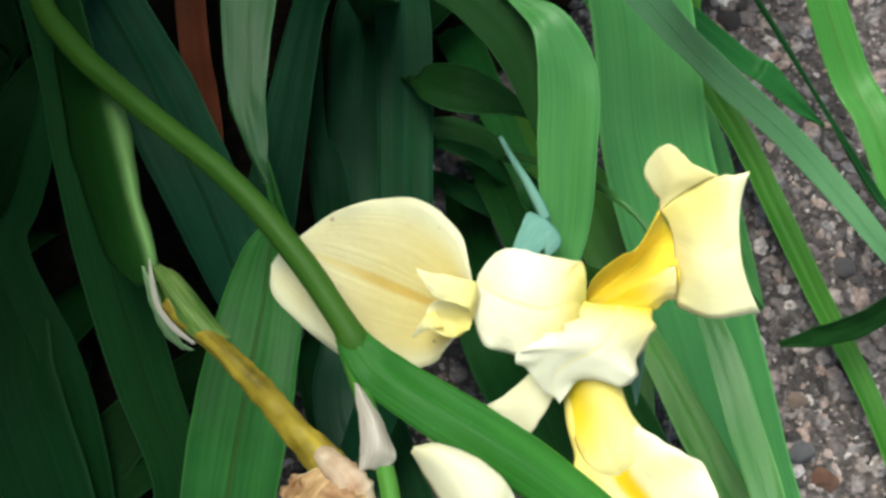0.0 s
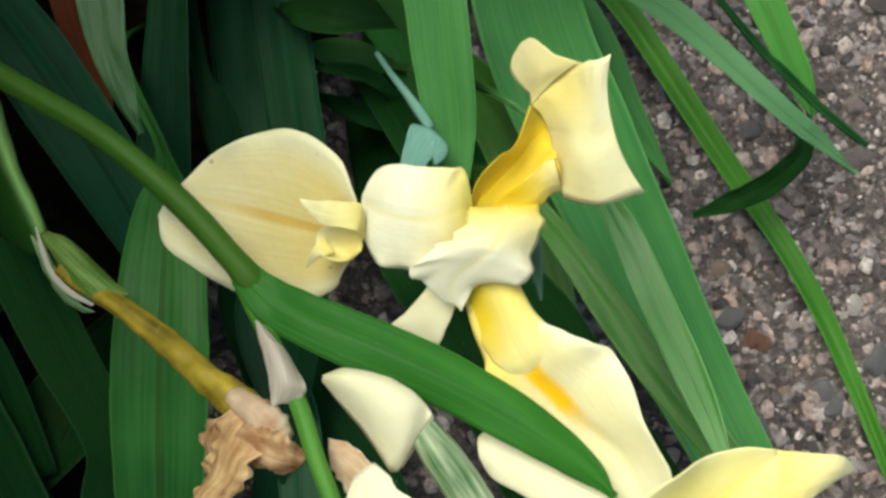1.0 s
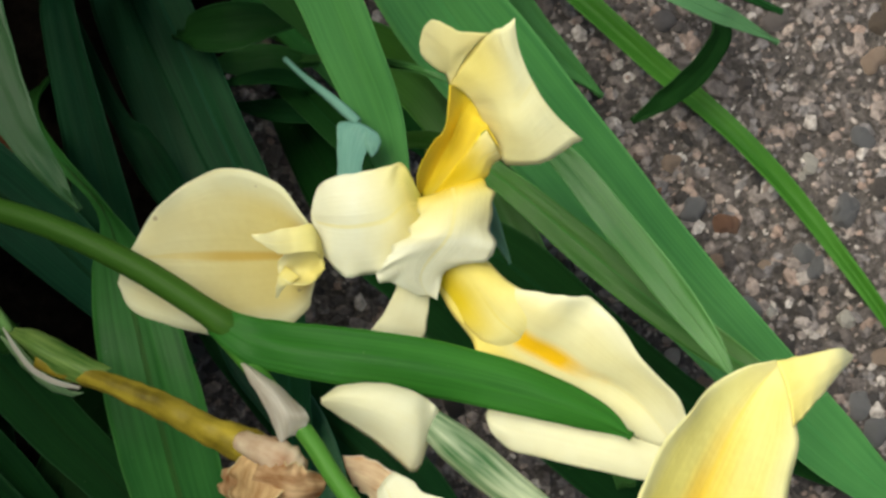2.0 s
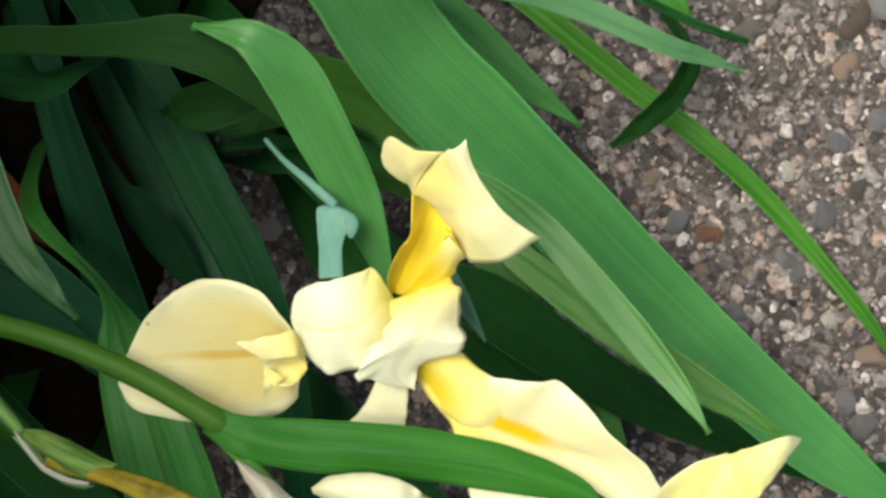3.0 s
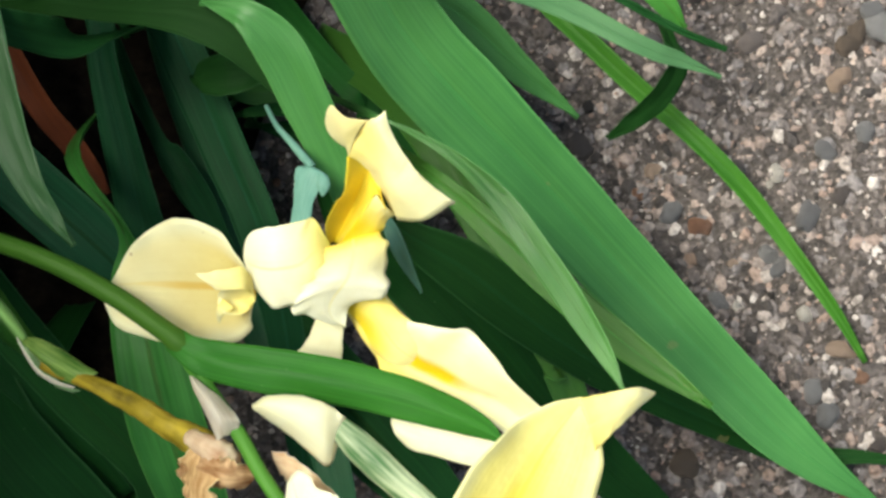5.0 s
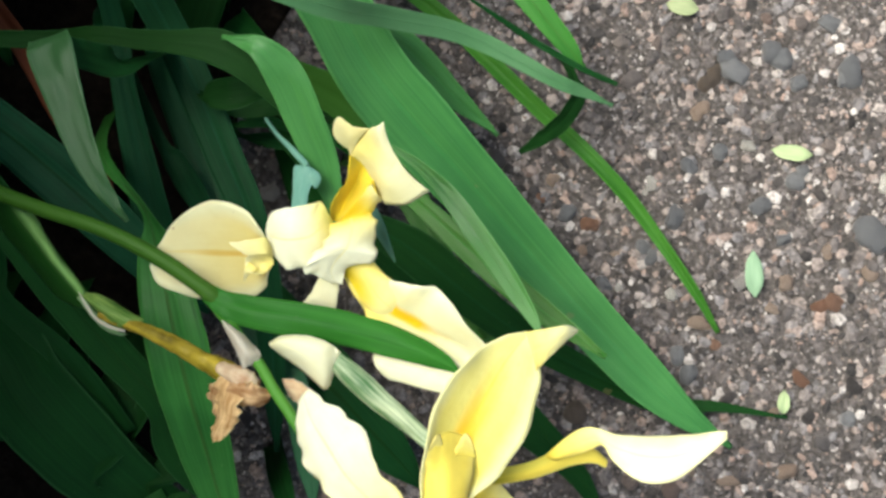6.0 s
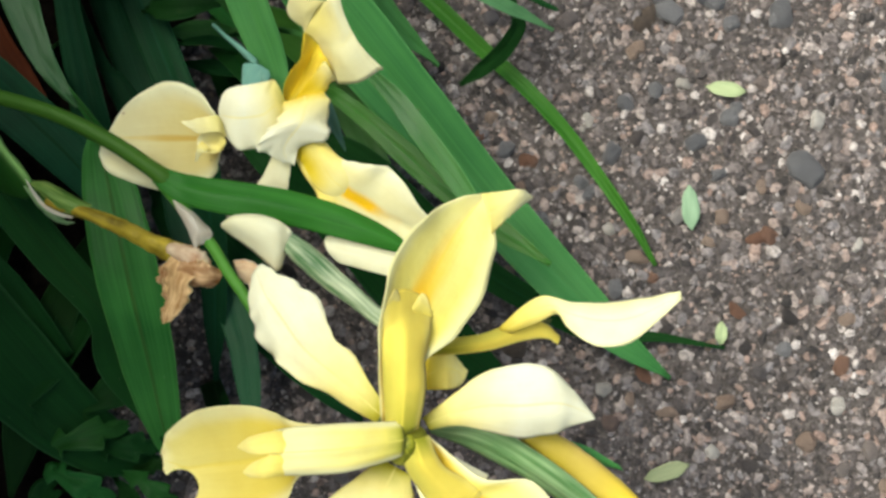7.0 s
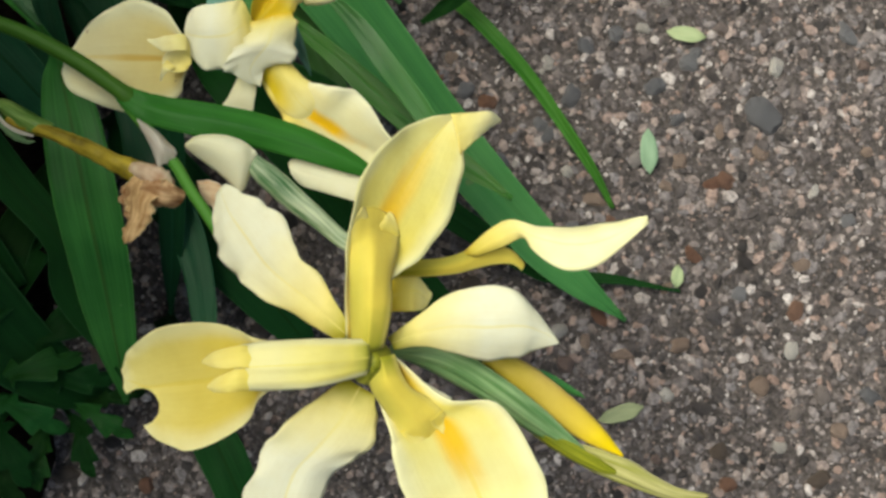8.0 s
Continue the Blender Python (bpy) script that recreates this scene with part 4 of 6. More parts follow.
part("spathe", petal([(-0.1206, -0.0355, 0.1010, -0.1195, -0.0358, 0.1017, -0.1191, -0.0352, 0.1010), (-0.1178, -0.0377, 0.1024, -0.1163, -0.0374, 0.1039, -0.1156, -0.0357, 0.1020), (-0.1144, -0.0406, 0.1027, -0.1125, -0.0395, 0.1042, -0.1120, -0.0375, 0.1020), (-0.1103, -0.0428, 0.1034, -0.1087, -0.0413, 0.1045, -0.1079, -0.0397, 0.1030), (-0.1076, -0.0430, 0.1040, -0.1064, -0.0417, 0.1040, -0.1055, -0.0408, 0.1040)], seed=40, bulge=0.0, ruffle=0.0006, fringe=0.03), SHEATH_OLIVE, spent, "thin translucent green spathe")
part("spathe", petal([(-0.1215, -0.0362, 0.1000, -0.1198, -0.0363, 0.1000), (-0.1190, -0.0399, 0.0990, -0.1161, -0.0406, 0.1000), (-0.1157, -0.0430, 0.0985, -0.1125, -0.0433, 0.1000), (-0.1121, -0.0444, 0.0990, -0.1100, -0.0439, 0.1000)], seed=400, bulge=0.1, ruffle=0.0006, fringe=0.03, steps=24), SHEATH_GREEN, spent, "green lower flap of the spathe")
part("spathe", petal([(-0.1202, -0.0353, 0.1030, -0.1196, -0.0358, 0.1030), (-0.1185, -0.0385, 0.1030, -0.1177, -0.0384, 0.1034), (-0.1164, -0.0411, 0.1030, -0.1157, -0.0407, 0.1034), (-0.1132, -0.0429, 0.1030, -0.1127, -0.0423, 0.1034), (-0.1099, -0.0436, 0.1030, -0.1096, -0.0432, 0.1032)], seed=41, bulge=0.1), PAPER, spent, "dry whitish spathe edge")
part("ovary", tube([(-0.1157, -0.0395, 0.1020, 0.001232), (-0.1122, -0.0407, 0.1020, 0.001496), (-0.1054, -0.0430, 0.1040, 0.001408), (-0.0989, -0.0457, 0.1050, 0.00176), (-0.0923, -0.0490, 0.1070, 0.001848), (-0.0865, -0.0515, 0.1080, 0.002376), (-0.0827, -0.0534, 0.1090, 0.00176)], seed=42, knots=0.14, sides=20, steps=60), STEM_YELLOW, spent, "olive-yellow ridged seed pod")
part("withered_petal", petal([(-0.0872, -0.0522, 0.1100, -0.0828, -0.0541, 0.1100), (-0.0889, -0.0549, 0.1090, -0.0816, -0.0560, 0.1120), (-0.0888, -0.0581, 0.1080, -0.0822, -0.0589, 0.1120), (-0.0885, -0.0610, 0.1080, -0.0837, -0.0617, 0.1110), (-0.0893, -0.0637, 0.1080, -0.0855, -0.0642, 0.1100), (-0.0890, -0.0660, 0.1080, -0.0871, -0.0656, 0.1090)], seed=43, ruffle=0.0022, bulge=0.16, fringe=0.02), WITHER, spent, "crumpled tan petal hanging down")
part("withered_petal", petal([(-0.0847, -0.0531, 0.1120, -0.0861, -0.0564, 0.1090), (-0.0810, -0.0532, 0.1130, -0.0829, -0.0581, 0.1090), (-0.0788, -0.0542, 0.1120, -0.0801, -0.0586, 0.1090), (-0.0768, -0.0552, 0.1090, -0.0786, -0.0582, 0.1080)], seed=44, ruffle=0.0018, fringe=0.015, bulge=0.25), WITHER, spent, "crumpled tan petal")
part("withered_petal", petal([(-0.0899, -0.0540, 0.1070, -0.0868, -0.0535, 0.1090), (-0.0910, -0.0565, 0.1050, -0.0861, -0.0576, 0.1090), (-0.0895, -0.0597, 0.1060, -0.0852, -0.0602, 0.1090), (-0.0882, -0.0621, 0.1070, -0.0859, -0.0619, 0.1090)], seed=45, ruffle=0.0016, fringe=0.015), WITHER, spent, "crumpled tan petal")
part("petal_base", tube([(-0.0875, -0.0507, 0.1090, 0.0014), (-0.0843, -0.0518, 0.1110, 0.0019), (-0.0817, -0.0529, 0.1110, 0.0021), (-0.0804, -0.0544, 0.1100, 0.0016), (-0.0804, -0.0560, 0.1090, 0.0005)], seed=46, knots=0.2), PINKISH, spent, "pinkish cream swollen petal base")

# ---- half-open white bud in its sheath ----
bud = thing("iris_bud", (-0.0456, -0.0645, 0.1080), "pale cream iris bud opening from a streaked green sheath", "flower bud", "")
part("petal", petal([(-0.0774, -0.0454, 0.1095, -0.0772, -0.0457, 0.1100, -0.0774, -0.0461, 0.1090), (-0.0745, -0.0438, 0.1105, -0.0740, -0.0456, 0.1125, -0.0746, -0.0482, 0.1080), (-0.0699, -0.0436, 0.1110, -0.0695, -0.0466, 0.1130, -0.0703, -0.0512, 0.1075), (-0.0657, -0.0447, 0.1110, -0.0657, -0.0486, 0.1120, -0.0674, -0.0538, 0.1070), (-0.0633, -0.0463, 0.1100, -0.0641, -0.0499, 0.1100, -0.0661, -0.0548, 0.1065), (-0.0625, -0.0471, 0.1090, -0.0631, -0.0491, 0.1085, -0.0650, -0.0538, 0.1065)], seed=47, bulge=0.0, ruffle=0.0004, fringe=0.006), IVORY, bud)
part("sheath", tube([(-0.0650, -0.0476, 0.1080, 0.0017), (-0.0598, -0.0520, 0.1090, 0.0025), (-0.0544, -0.0566, 0.1090, 0.0024), (-0.0497, -0.0602, 0.1090, 0.0020), (-0.0444, -0.0645, 0.1090, 0.0017), (-0.0407, -0.0663, 0.1120, 0.0017)], seed=48, flat=0.6), SHEATH, bud, "translucent green and white streaked sheath")

# ---- wilting bloom ----
bloom = thing("iris_flower", (-0.0648, -0.0270, 0.1000), "pale yellow iris bloom past its best with curling petals", "flower", "iris blooms")
part("petal", petal([(-0.0772, -0.0266, 0.1100, -0.0773, -0.0278, 0.1090, -0.0774, -0.0292, 0.1090), (-0.0793, -0.0219, 0.1120, -0.0810, -0.0273, 0.1065, -0.0793, -0.0330, 0.1050), (-0.0828, -0.0182, 0.1125, -0.0849, -0.0271, 0.1055, -0.0821, -0.0351, 0.1000), (-0.0880, -0.0160, 0.1120, -0.0902, -0.0267, 0.1045, -0.0884, -0.0365, 0.0980), (-0.0937, -0.0173, 0.1090, -0.0956, -0.0265, 0.1035, -0.0937, -0.0369, 0.0980), (-0.0984, -0.0201, 0.1070, -0.0999, -0.0265, 0.1035, -0.0990, -0.0351, 0.1000), (-0.1015, -0.0237, 0.1050, -0.1023, -0.0267, 0.1035, -0.1034, -0.0331, 0.1020), (-0.1034, -0.0269, 0.1040, -0.1043, -0.0283, 0.1035, -0.1048, -0.0299, 0.1030)], seed=49, bulge=0.0, ruffle=0.0005, crease=0.55, fringe=0.008), FALL_OLD, bloom, "large cream fall petal with a yellow midrib and specks")
part("style_arm", petal([(-0.0764, -0.0286, 0.1110, -0.0765, -0.0295, 0.1120, -0.0773, -0.0303, 0.1100), (-0.0767, -0.0271, 0.1135, -0.0787, -0.0291, 0.1105, -0.0782, -0.0312, 0.1120), (-0.0788, -0.0270, 0.1145, -0.0804, -0.0292, 0.1110, -0.0799, -0.0315, 0.1130), (-0.0808, -0.0275, 0.1140, -0.0814, -0.0291, 0.1120, -0.0811, -0.0309, 0.1130), (-0.0820, -0.0284, 0.1130, -0.0821, -0.0289, 0.1125, -0.0821, -0.0297, 0.1125)], seed=50, bulge=0.0, ruffle=0.0003, fringe=0.03), BLOND, bloom, "small cupped yellow style arm")
part("style_crest", petal([(-0.0766, -0.0269, 0.1115, -0.0769, -0.0282, 0.1120), (-0.0773, -0.0241, 0.1145, -0.0770, -0.0276, 0.1150), (-0.0792, -0.0245, 0.1160, -0.0791, -0.0277, 0.1155), (-0.0816, -0.0248, 0.1155, -0.0812, -0.0278, 0.1145), (-0.0837, -0.0251, 0.1145, -0.0829, -0.0270, 0.1140), (-0.0853, -0.0251, 0.1140, -0.0849, -0.0256, 0.1140)], seed=51, ruffle=0.0006, fringe=0.03, bulge=0.05), BLOND, bloom, "pointed cream style crest")
part("style_crest", petal([(-0.0812, -0.0289, 0.1125, -0.0794, -0.0304, 0.1125), (-0.0820, -0.0302, 0.1130, -0.0807, -0.0313, 0.1125), (-0.0824, -0.0314, 0.1122, -0.0817, -0.0319, 0.1118), (-0.0829, -0.0326, 0.1100, -0.0826, -0.0328, 0.1100)], seed=52, ruffle=0.0003, fringe=0.02, bulge=0.08, steps=20, cols=9), BLOND, bloom)
part("petal", petal([(-0.0641, -0.0208, 0.1125, -0.0637, -0.0214, 0.1120, -0.0625, -0.0222, 0.1110), (-0.0660, -0.0169, 0.1150, -0.0661, -0.0218, 0.1140, -0.0638, -0.0260, 0.1115), (-0.0683, -0.0174, 0.1160, -0.0684, -0.0238, 0.1145, -0.0664, -0.0285, 0.1110), (-0.0717, -0.0180, 0.1160, -0.0718, -0.0244, 0.1145, -0.0705, -0.0302, 0.1105), (-0.0747, -0.0183, 0.1155, -0.0749, -0.0243, 0.1140, -0.0744, -0.0301, 0.1105), (-0.0768, -0.0195, 0.1145, -0.0772, -0.0237, 0.1130, -0.0769, -0.0274, 0.1110), (-0.0778, -0.0221, 0.1130, -0.0779, -0.0228, 0.1130, -0.0779, -0.0238, 0.1120)], seed=53, bulge=0.0, ruffle=0.0007), STANDARD, bloom, "creamy white petal turned aside")
part("petal", petal([(-0.0643, -0.0212, 0.1145, -0.0601, -0.0199, 0.1145, -0.0565, -0.0187, 0.1135), (-0.0642, -0.0236, 0.1160, -0.0597, -0.0220, 0.1155, -0.0550, -0.0204, 0.1125), (-0.0659, -0.0262, 0.1168, -0.0601, -0.0253, 0.1165, -0.0552, -0.0238, 0.1120), (-0.0678, -0.0283, 0.1160, -0.0612, -0.0270, 0.1160, -0.0549, -0.0269, 0.1118), (-0.0697, -0.0303, 0.1145, -0.0630, -0.0289, 0.1145, -0.0568, -0.0291, 0.1115), (-0.0672, -0.0318, 0.1120, -0.0643, -0.0310, 0.1122, -0.0612, -0.0300, 0.1115), (-0.0647, -0.0330, 0.1095, -0.0637, -0.0329, 0.1095, -0.0624, -0.0334, 0.1090)], seed=55, bulge=0.0, ruffle=0.0006, fringe=0.03, scallop=0.06, steps=60), WHITE_GOLD, bloom, "creamy white ruffled petal")
claw = part("petal_claw", petal([(-0.0646, -0.0204, 0.1120, -0.0641, -0.0203, 0.1101, -0.0625, -0.0205, 0.1130), (-0.0642, -0.0177, 0.1150, -0.0624, -0.0171, 0.1105, -0.0599, -0.0178, 0.1145), (-0.0622, -0.0147, 0.1170, -0.0603, -0.0136, 0.1110, -0.0574, -0.0151, 0.1165), (-0.0606, -0.0130, 0.1180, -0.0590, -0.0105, 0.1117, -0.0555, -0.0134, 0.1180), (-0.0599, -0.0078, 0.1185, -0.0577, -0.0088, 0.1140, -0.0540, -0.0158, 0.1185)], seed=56, bulge=0.0, ruffle=0.0004, crease=0.3), CHANNEL, bloom, "golden yellow channelled petal claw")
part("claw_lip", petal([(-0.0626, -0.0205, 0.1130, -0.0607, -0.0203, 0.1135), (-0.0600, -0.0179, 0.1145, -0.0565, -0.0190, 0.1125), (-0.0575, -0.0151, 0.1165, -0.0551, -0.0170, 0.1130), (-0.0556, -0.0135, 0.1180, -0.0538, -0.0162, 0.1125)], seed=560, bulge=0.14, ruffle=0.0004, steps=24), CLAW_GOLD, claw, "bright golden lip of the claw")
head = part("petal", petal([(-0.0600, -0.0078, 0.1180, -0.0572, -0.0100, 0.1165, -0.0542, -0.0162, 0.1125), (-0.0576, -0.0052, 0.1225, -0.0542, -0.0110, 0.1200, -0.0528, -0.0170, 0.1130), (-0.0550, -0.0034, 0.1260, -0.0517, -0.0110, 0.1212, -0.0492, -0.0171, 0.1145), (-0.0532, -0.0029, 0.1280, -0.0505, -0.0098, 0.1222, -0.0461, -0.0160, 0.1160), (-0.0516, -0.0024, 0.1290, -0.0497, -0.0092, 0.1232, -0.0439, -0.0149, 0.1165)], seed=57, bulge=0.0, ruffle=0.0001, fringe=0.008, steps=44), HEAD, bloom, "cream petal blade flaring to two points")
part("petal_flap", petal([(-0.0548, -0.0033, 0.1262, -0.0576, -0.0052, 0.1224, -0.0600, -0.0079, 0.1180), (-0.0577, -0.0030, 0.1255, -0.0594, -0.0048, 0.1222, -0.0606, -0.0065, 0.1178), (-0.0600, -0.0016, 0.1240, -0.0613, -0.0036, 0.1212, -0.0620, -0.0053, 0.1176), (-0.0618, -0.0004, 0.1215, -0.0627, -0.0018, 0.1198, -0.0634, -0.0038, 0.1172), (-0.0628, -0.0006, 0.1195, -0.0633, -0.0016, 0.1188, -0.0636, -0.0025, 0.1180)], seed=58, bulge=0.02, ruffle=0.0001, fringe=0.01), FLAP, head, "folded-back lobe of the cream petal")
part("fall", petal([(-0.0646, -0.0286, 0.1075, -0.0609, -0.0276, 0.1090, -0.0577, -0.0262, 0.1090), (-0.0616, -0.0334, 0.1060, -0.0578, -0.0322, 0.1080, -0.0542, -0.0312, 0.1090), (-0.0586, -0.0383, 0.1060, -0.0543, -0.0359, 0.1080, -0.0500, -0.0327, 0.1100), (-0.0565, -0.0410, 0.1055, -0.0519, -0.0387, 0.1070, -0.0465, -0.0329, 0.1100), (-0.0538, -0.0418, 0.1050, -0.0489, -0.0403, 0.1055, -0.0423, -0.0340, 0.1090), (-0.0496, -0.0434, 0.1040, -0.0450, -0.0426, 0.1035, -0.0392, -0.0379, 0.1080), (-0.0439, -0.0463, 0.1020, -0.0398, -0.0448, 0.1015, -0.0359, -0.0423, 0.1060), (-0.0388, -0.0499, 0.1000, -0.0359, -0.0481, 0.0995, -0.0323, -0.0461, 0.1030), (-0.0359, -0.0528, 0.0970, -0.0329, -0.0518, 0.0970, -0.0301, -0.0507, 0.0990)], seed=59, bulge=0.0, ruffle=0.0006, fringe=0.03, scallop=0.05, steps=56), FALL_PALE, bloom, "cream fall petal with an orange signal patch")
part("petal_claw", petal([(-0.0643, -0.0286, 0.1075, -0.0611, -0.0274, 0.1108, -0.0580, -0.0262, 0.1092), (-0.0616, -0.0331, 0.1059, -0.0578, -0.0318, 0.1097, -0.0543, -0.0305, 0.1088), (-0.0586, -0.0371, 0.1059, -0.0551, -0.0357, 0.1087, -0.0512, -0.0327, 0.1094), (-0.0564, -0.0388, 0.1060, -0.0533, -0.0373, 0.1080, -0.0497, -0.0344, 0.1089), (-0.0539, -0.0397, 0.1056, -0.0514, -0.0385, 0.1062, -0.0485, -0.0362, 0.1074)], seed=60, bulge=0.0, ruffle=0.0001, fringe=0.0, thick=0.00010), CLAW_CREAM, bloom, "cream claw with a golden edge")
part("petal", petal([(-0.0677, -0.0310, 0.1070, -0.0634, -0.0312, 0.1070), (-0.0701, -0.0350, 0.1040, -0.0643, -0.0362, 0.1040), (-0.0748, -0.0390, 0.0990, -0.0656, -0.0406, 0.0990), (-0.0778, -0.0424, 0.0940, -0.0673, -0.0438, 0.0940)], seed=61, bulge=0.08, fringe=0.04), IVORY, bloom)
part("petal", petal([(-0.0312, -0.0529, 0.0980, -0.0324, -0.0565, 0.0980), (-0.0360, -0.0517, 0.1000, -0.0375, -0.0564, 0.0990), (-0.0414, -0.0495, 0.1015, -0.0433, -0.0550, 0.1005), (-0.0482, -0.0479, 0.1025, -0.0495, -0.0535, 0.1010), (-0.0536, -0.0469, 0.1030, -0.0541, -0.0522, 0.1015), (-0.0563, -0.0469, 0.1025, -0.0561, -0.0502, 0.1020), (-0.0570, -0.0476, 0.1020, -0.0568, -0.0487, 0.1020)], seed=62, bulge=0.1), IVORY, bloom)
teal_bract = part("bract", petal([(-0.0775, -0.0170, 0.0900, -0.0740, -0.0171, 0.0900), (-0.0776, -0.0124, 0.0880, -0.0741, -0.0126, 0.0880), (-0.0778, -0.0084, 0.0868, -0.0731, -0.0096, 0.0868), (-0.0776, -0.0063, 0.0860, -0.0719, -0.0083, 0.0862), (-0.0759, -0.0058, 0.0855, -0.0725, -0.0075, 0.0858)], seed=63, bulge=0.08, ruffle=0.0006, fringe=0.02), LEAF_TEAL, bloom, "flat blue-green bract behind the bloom")
part("bract_fold", petal([(-0.0737, -0.0071, 0.0866, -0.0718, -0.0083, 0.0864), (-0.0738, -0.0090, 0.0872, -0.0716, -0.0094, 0.0866), (-0.0735, -0.0104, 0.0870, -0.0721, -0.0106, 0.0866), (-0.0732, -0.0112, 0.0866, -0.0728, -0.0113, 0.0866)], seed=632, bulge=0.1, ruffle=0.0003, steps=18, cols=9), LEAF_TEAL, teal_bract, "folded corner of the bract")
part("bract_stem", tube([(-0.0870, 0.0057, 0.0740, 0.00041), (-0.0832, 0.0016, 0.0800, 0.00048), (-0.0799, -0.0014, 0.0830, 0.00063), (-0.0770, -0.0042, 0.0850, 0.00078), (-0.0750, -0.0062, 0.0858, 0.00070)], seed=630), LEAF_TEAL, teal_bract, "thin blue-green stem of the bract")
part("bract_tip", blade([(-0.0593, -0.0147, 0.1000, 0.00063, 0), (-0.0579, -0.0176, 0.0995, 0.00110, 0), (-0.0563, -0.0214, 0.0990, 0.00118, 0), (-0.0547, -0.0253, 0.0970, 0.00064, 0), (-0.0536, -0.0277, 0.0960, 0.00008, 0)], seed=631, steps=24, cols=7, thick=0.0003), LEAF_TEAL, bloom, "pale pointed tip of the bract")

# ---- open bloom ----
flower = thing("iris_flower", (-0.0390, -0.0903, 0.1180), "open pale yellow iris bloom with three falls and cream standards", "flower", "iris blooms")
part("fall", petal([(-0.0388, -0.0866, 0.1310, -0.0387, -0.0916, 0.1310), (-0.0558, -0.0868, 0.1310, -0.0558, -0.0956, 0.1280), (-0.0619, -0.0846, 0.1300, -0.0604, -0.1013, 0.1230), (-0.0697, -0.0831, 0.1280, -0.0683, -0.1060, 0.1180), (-0.0775, -0.0837, 0.1240, -0.0754, -0.1071, 0.1160), (-0.0836, -0.0872, 0.1200, -0.0806, -0.1042, 0.1160), (-0.0855, -0.0893, 0.1182, -0.0840, -0.0998, 0.1160), (-0.0865, -0.0922, 0.1170, -0.0861, -0.0955, 0.1162)], seed=64, bulge=-0.1, steps=150, cols=90, bite=(-0.0826, -0.0990, 0.0036)), FALL_CUP, flower, "pale yellow fall with a round bite at its edge")
left_arm = part("style_arm", petal([(-0.0375, -0.0862, 0.1370, -0.0373, -0.0928, 0.1360), (-0.0464, -0.0868, 0.1420, -0.0461, -0.0956, 0.1410), (-0.0554, -0.0875, 0.1430, -0.0552, -0.0965, 0.1420), (-0.0607, -0.0884, 0.1420, -0.0607, -0.0963, 0.1410)], seed=65, bulge=0.2, ruffle=0.0003, fringe=0.006, ridges=0.018), STYLE, flower, "pale yellow ridged style arm")
part("style_crest", petal([(-0.0548, -0.0881, 0.1395, -0.0544, -0.0919, 0.1415), (-0.0600, -0.0885, 0.1432, -0.0596, -0.0926, 0.1442), (-0.0647, -0.0895, 0.1420, -0.0640, -0.0927, 0.1430), (-0.0673, -0.0911, 0.1400, -0.0672, -0.0917, 0.1400)], seed=66, bulge=0.12, ruffle=0.0003, fringe=0.06), CREST, left_arm)
part("style_crest", petal([(-0.0544, -0.0921, 0.1415, -0.0545, -0.0959, 0.1395), (-0.0602, -0.0928, 0.1438, -0.0609, -0.0968, 0.1425), (-0.0640, -0.0942, 0.1420, -0.0641, -0.0970, 0.1410), (-0.0662, -0.0958, 0.1400, -0.0658, -0.0964, 0.1400)], seed=67, bulge=0.12, ruffle=0.0003, fringe=0.06), CREST, left_arm)
upper_fall = part("fall", petal([(-0.0418, -0.0864, 0.1310, -0.0383, -0.0864, 0.1320), (-0.0418, -0.0741, 0.1400, -0.0335, -0.0753, 0.1340), (-0.0408, -0.0641, 0.1430, -0.0279, -0.0694, 0.1300), (-0.0378, -0.0543, 0.1410, -0.0224, -0.0613, 0.1270), (-0.0334, -0.0477, 0.1370, -0.0202, -0.0527, 0.1270), (-0.0275, -0.0439, 0.1330, -0.0208, -0.0471, 0.1280), (-0.0231, -0.0426, 0.1310, -0.0222, -0.0436, 0.1300)], seed=68, bulge=-0.12, ruffle=0.0006), FALL_UP, flower, "pale yellow fall standing upright")
part("fall_tip", petal([(-0.0233, -0.0427, 0.1320, -0.0214, -0.0501, 0.1290), (-0.0192, -0.0419, 0.1300, -0.0193, -0.0480, 0.1290), (-0.0157, -0.0412, 0.1280, -0.0163, -0.0449, 0.1270), (-0.0136, -0.0419, 0.1240, -0.0137, -0.0424, 0.1240)], seed=69, bulge=0.12, ruffle=0.0003, fringe=0.004), BLOND, upper_fall, "folded-back tip of the fall")
upper_arm = part("style_arm", petal([(-0.0405, -0.0884, 0.1345, -0.0374, -0.0889, 0.1368, -0.0344, -0.0875, 0.1345), (-0.0409, -0.0812, 0.1376, -0.0368, -0.0811, 0.1400, -0.0331, -0.0806, 0.1362), (-0.0410, -0.0750, 0.1394, -0.0365, -0.0751, 0.1410, -0.0333, -0.0745, 0.1356), (-0.0412, -0.0701, 0.1396, -0.0367, -0.0696, 0.1400, -0.0324, -0.0694, 0.1344), (-0.0408, -0.0669, 0.1421, -0.0368, -0.0655, 0.1378, -0.0322, -0.0662, 0.1323), (-0.0401, -0.0633, 0.1404, -0.0370, -0.0615, 0.1363, -0.0332, -0.0629, 0.1320)], seed=70, bulge=0.0, ruffle=0.0002, fringe=0.0, ridges=0.006, thick=0.00012, crease=0.45), GOLD, flower, "golden yellow ridged style arm")
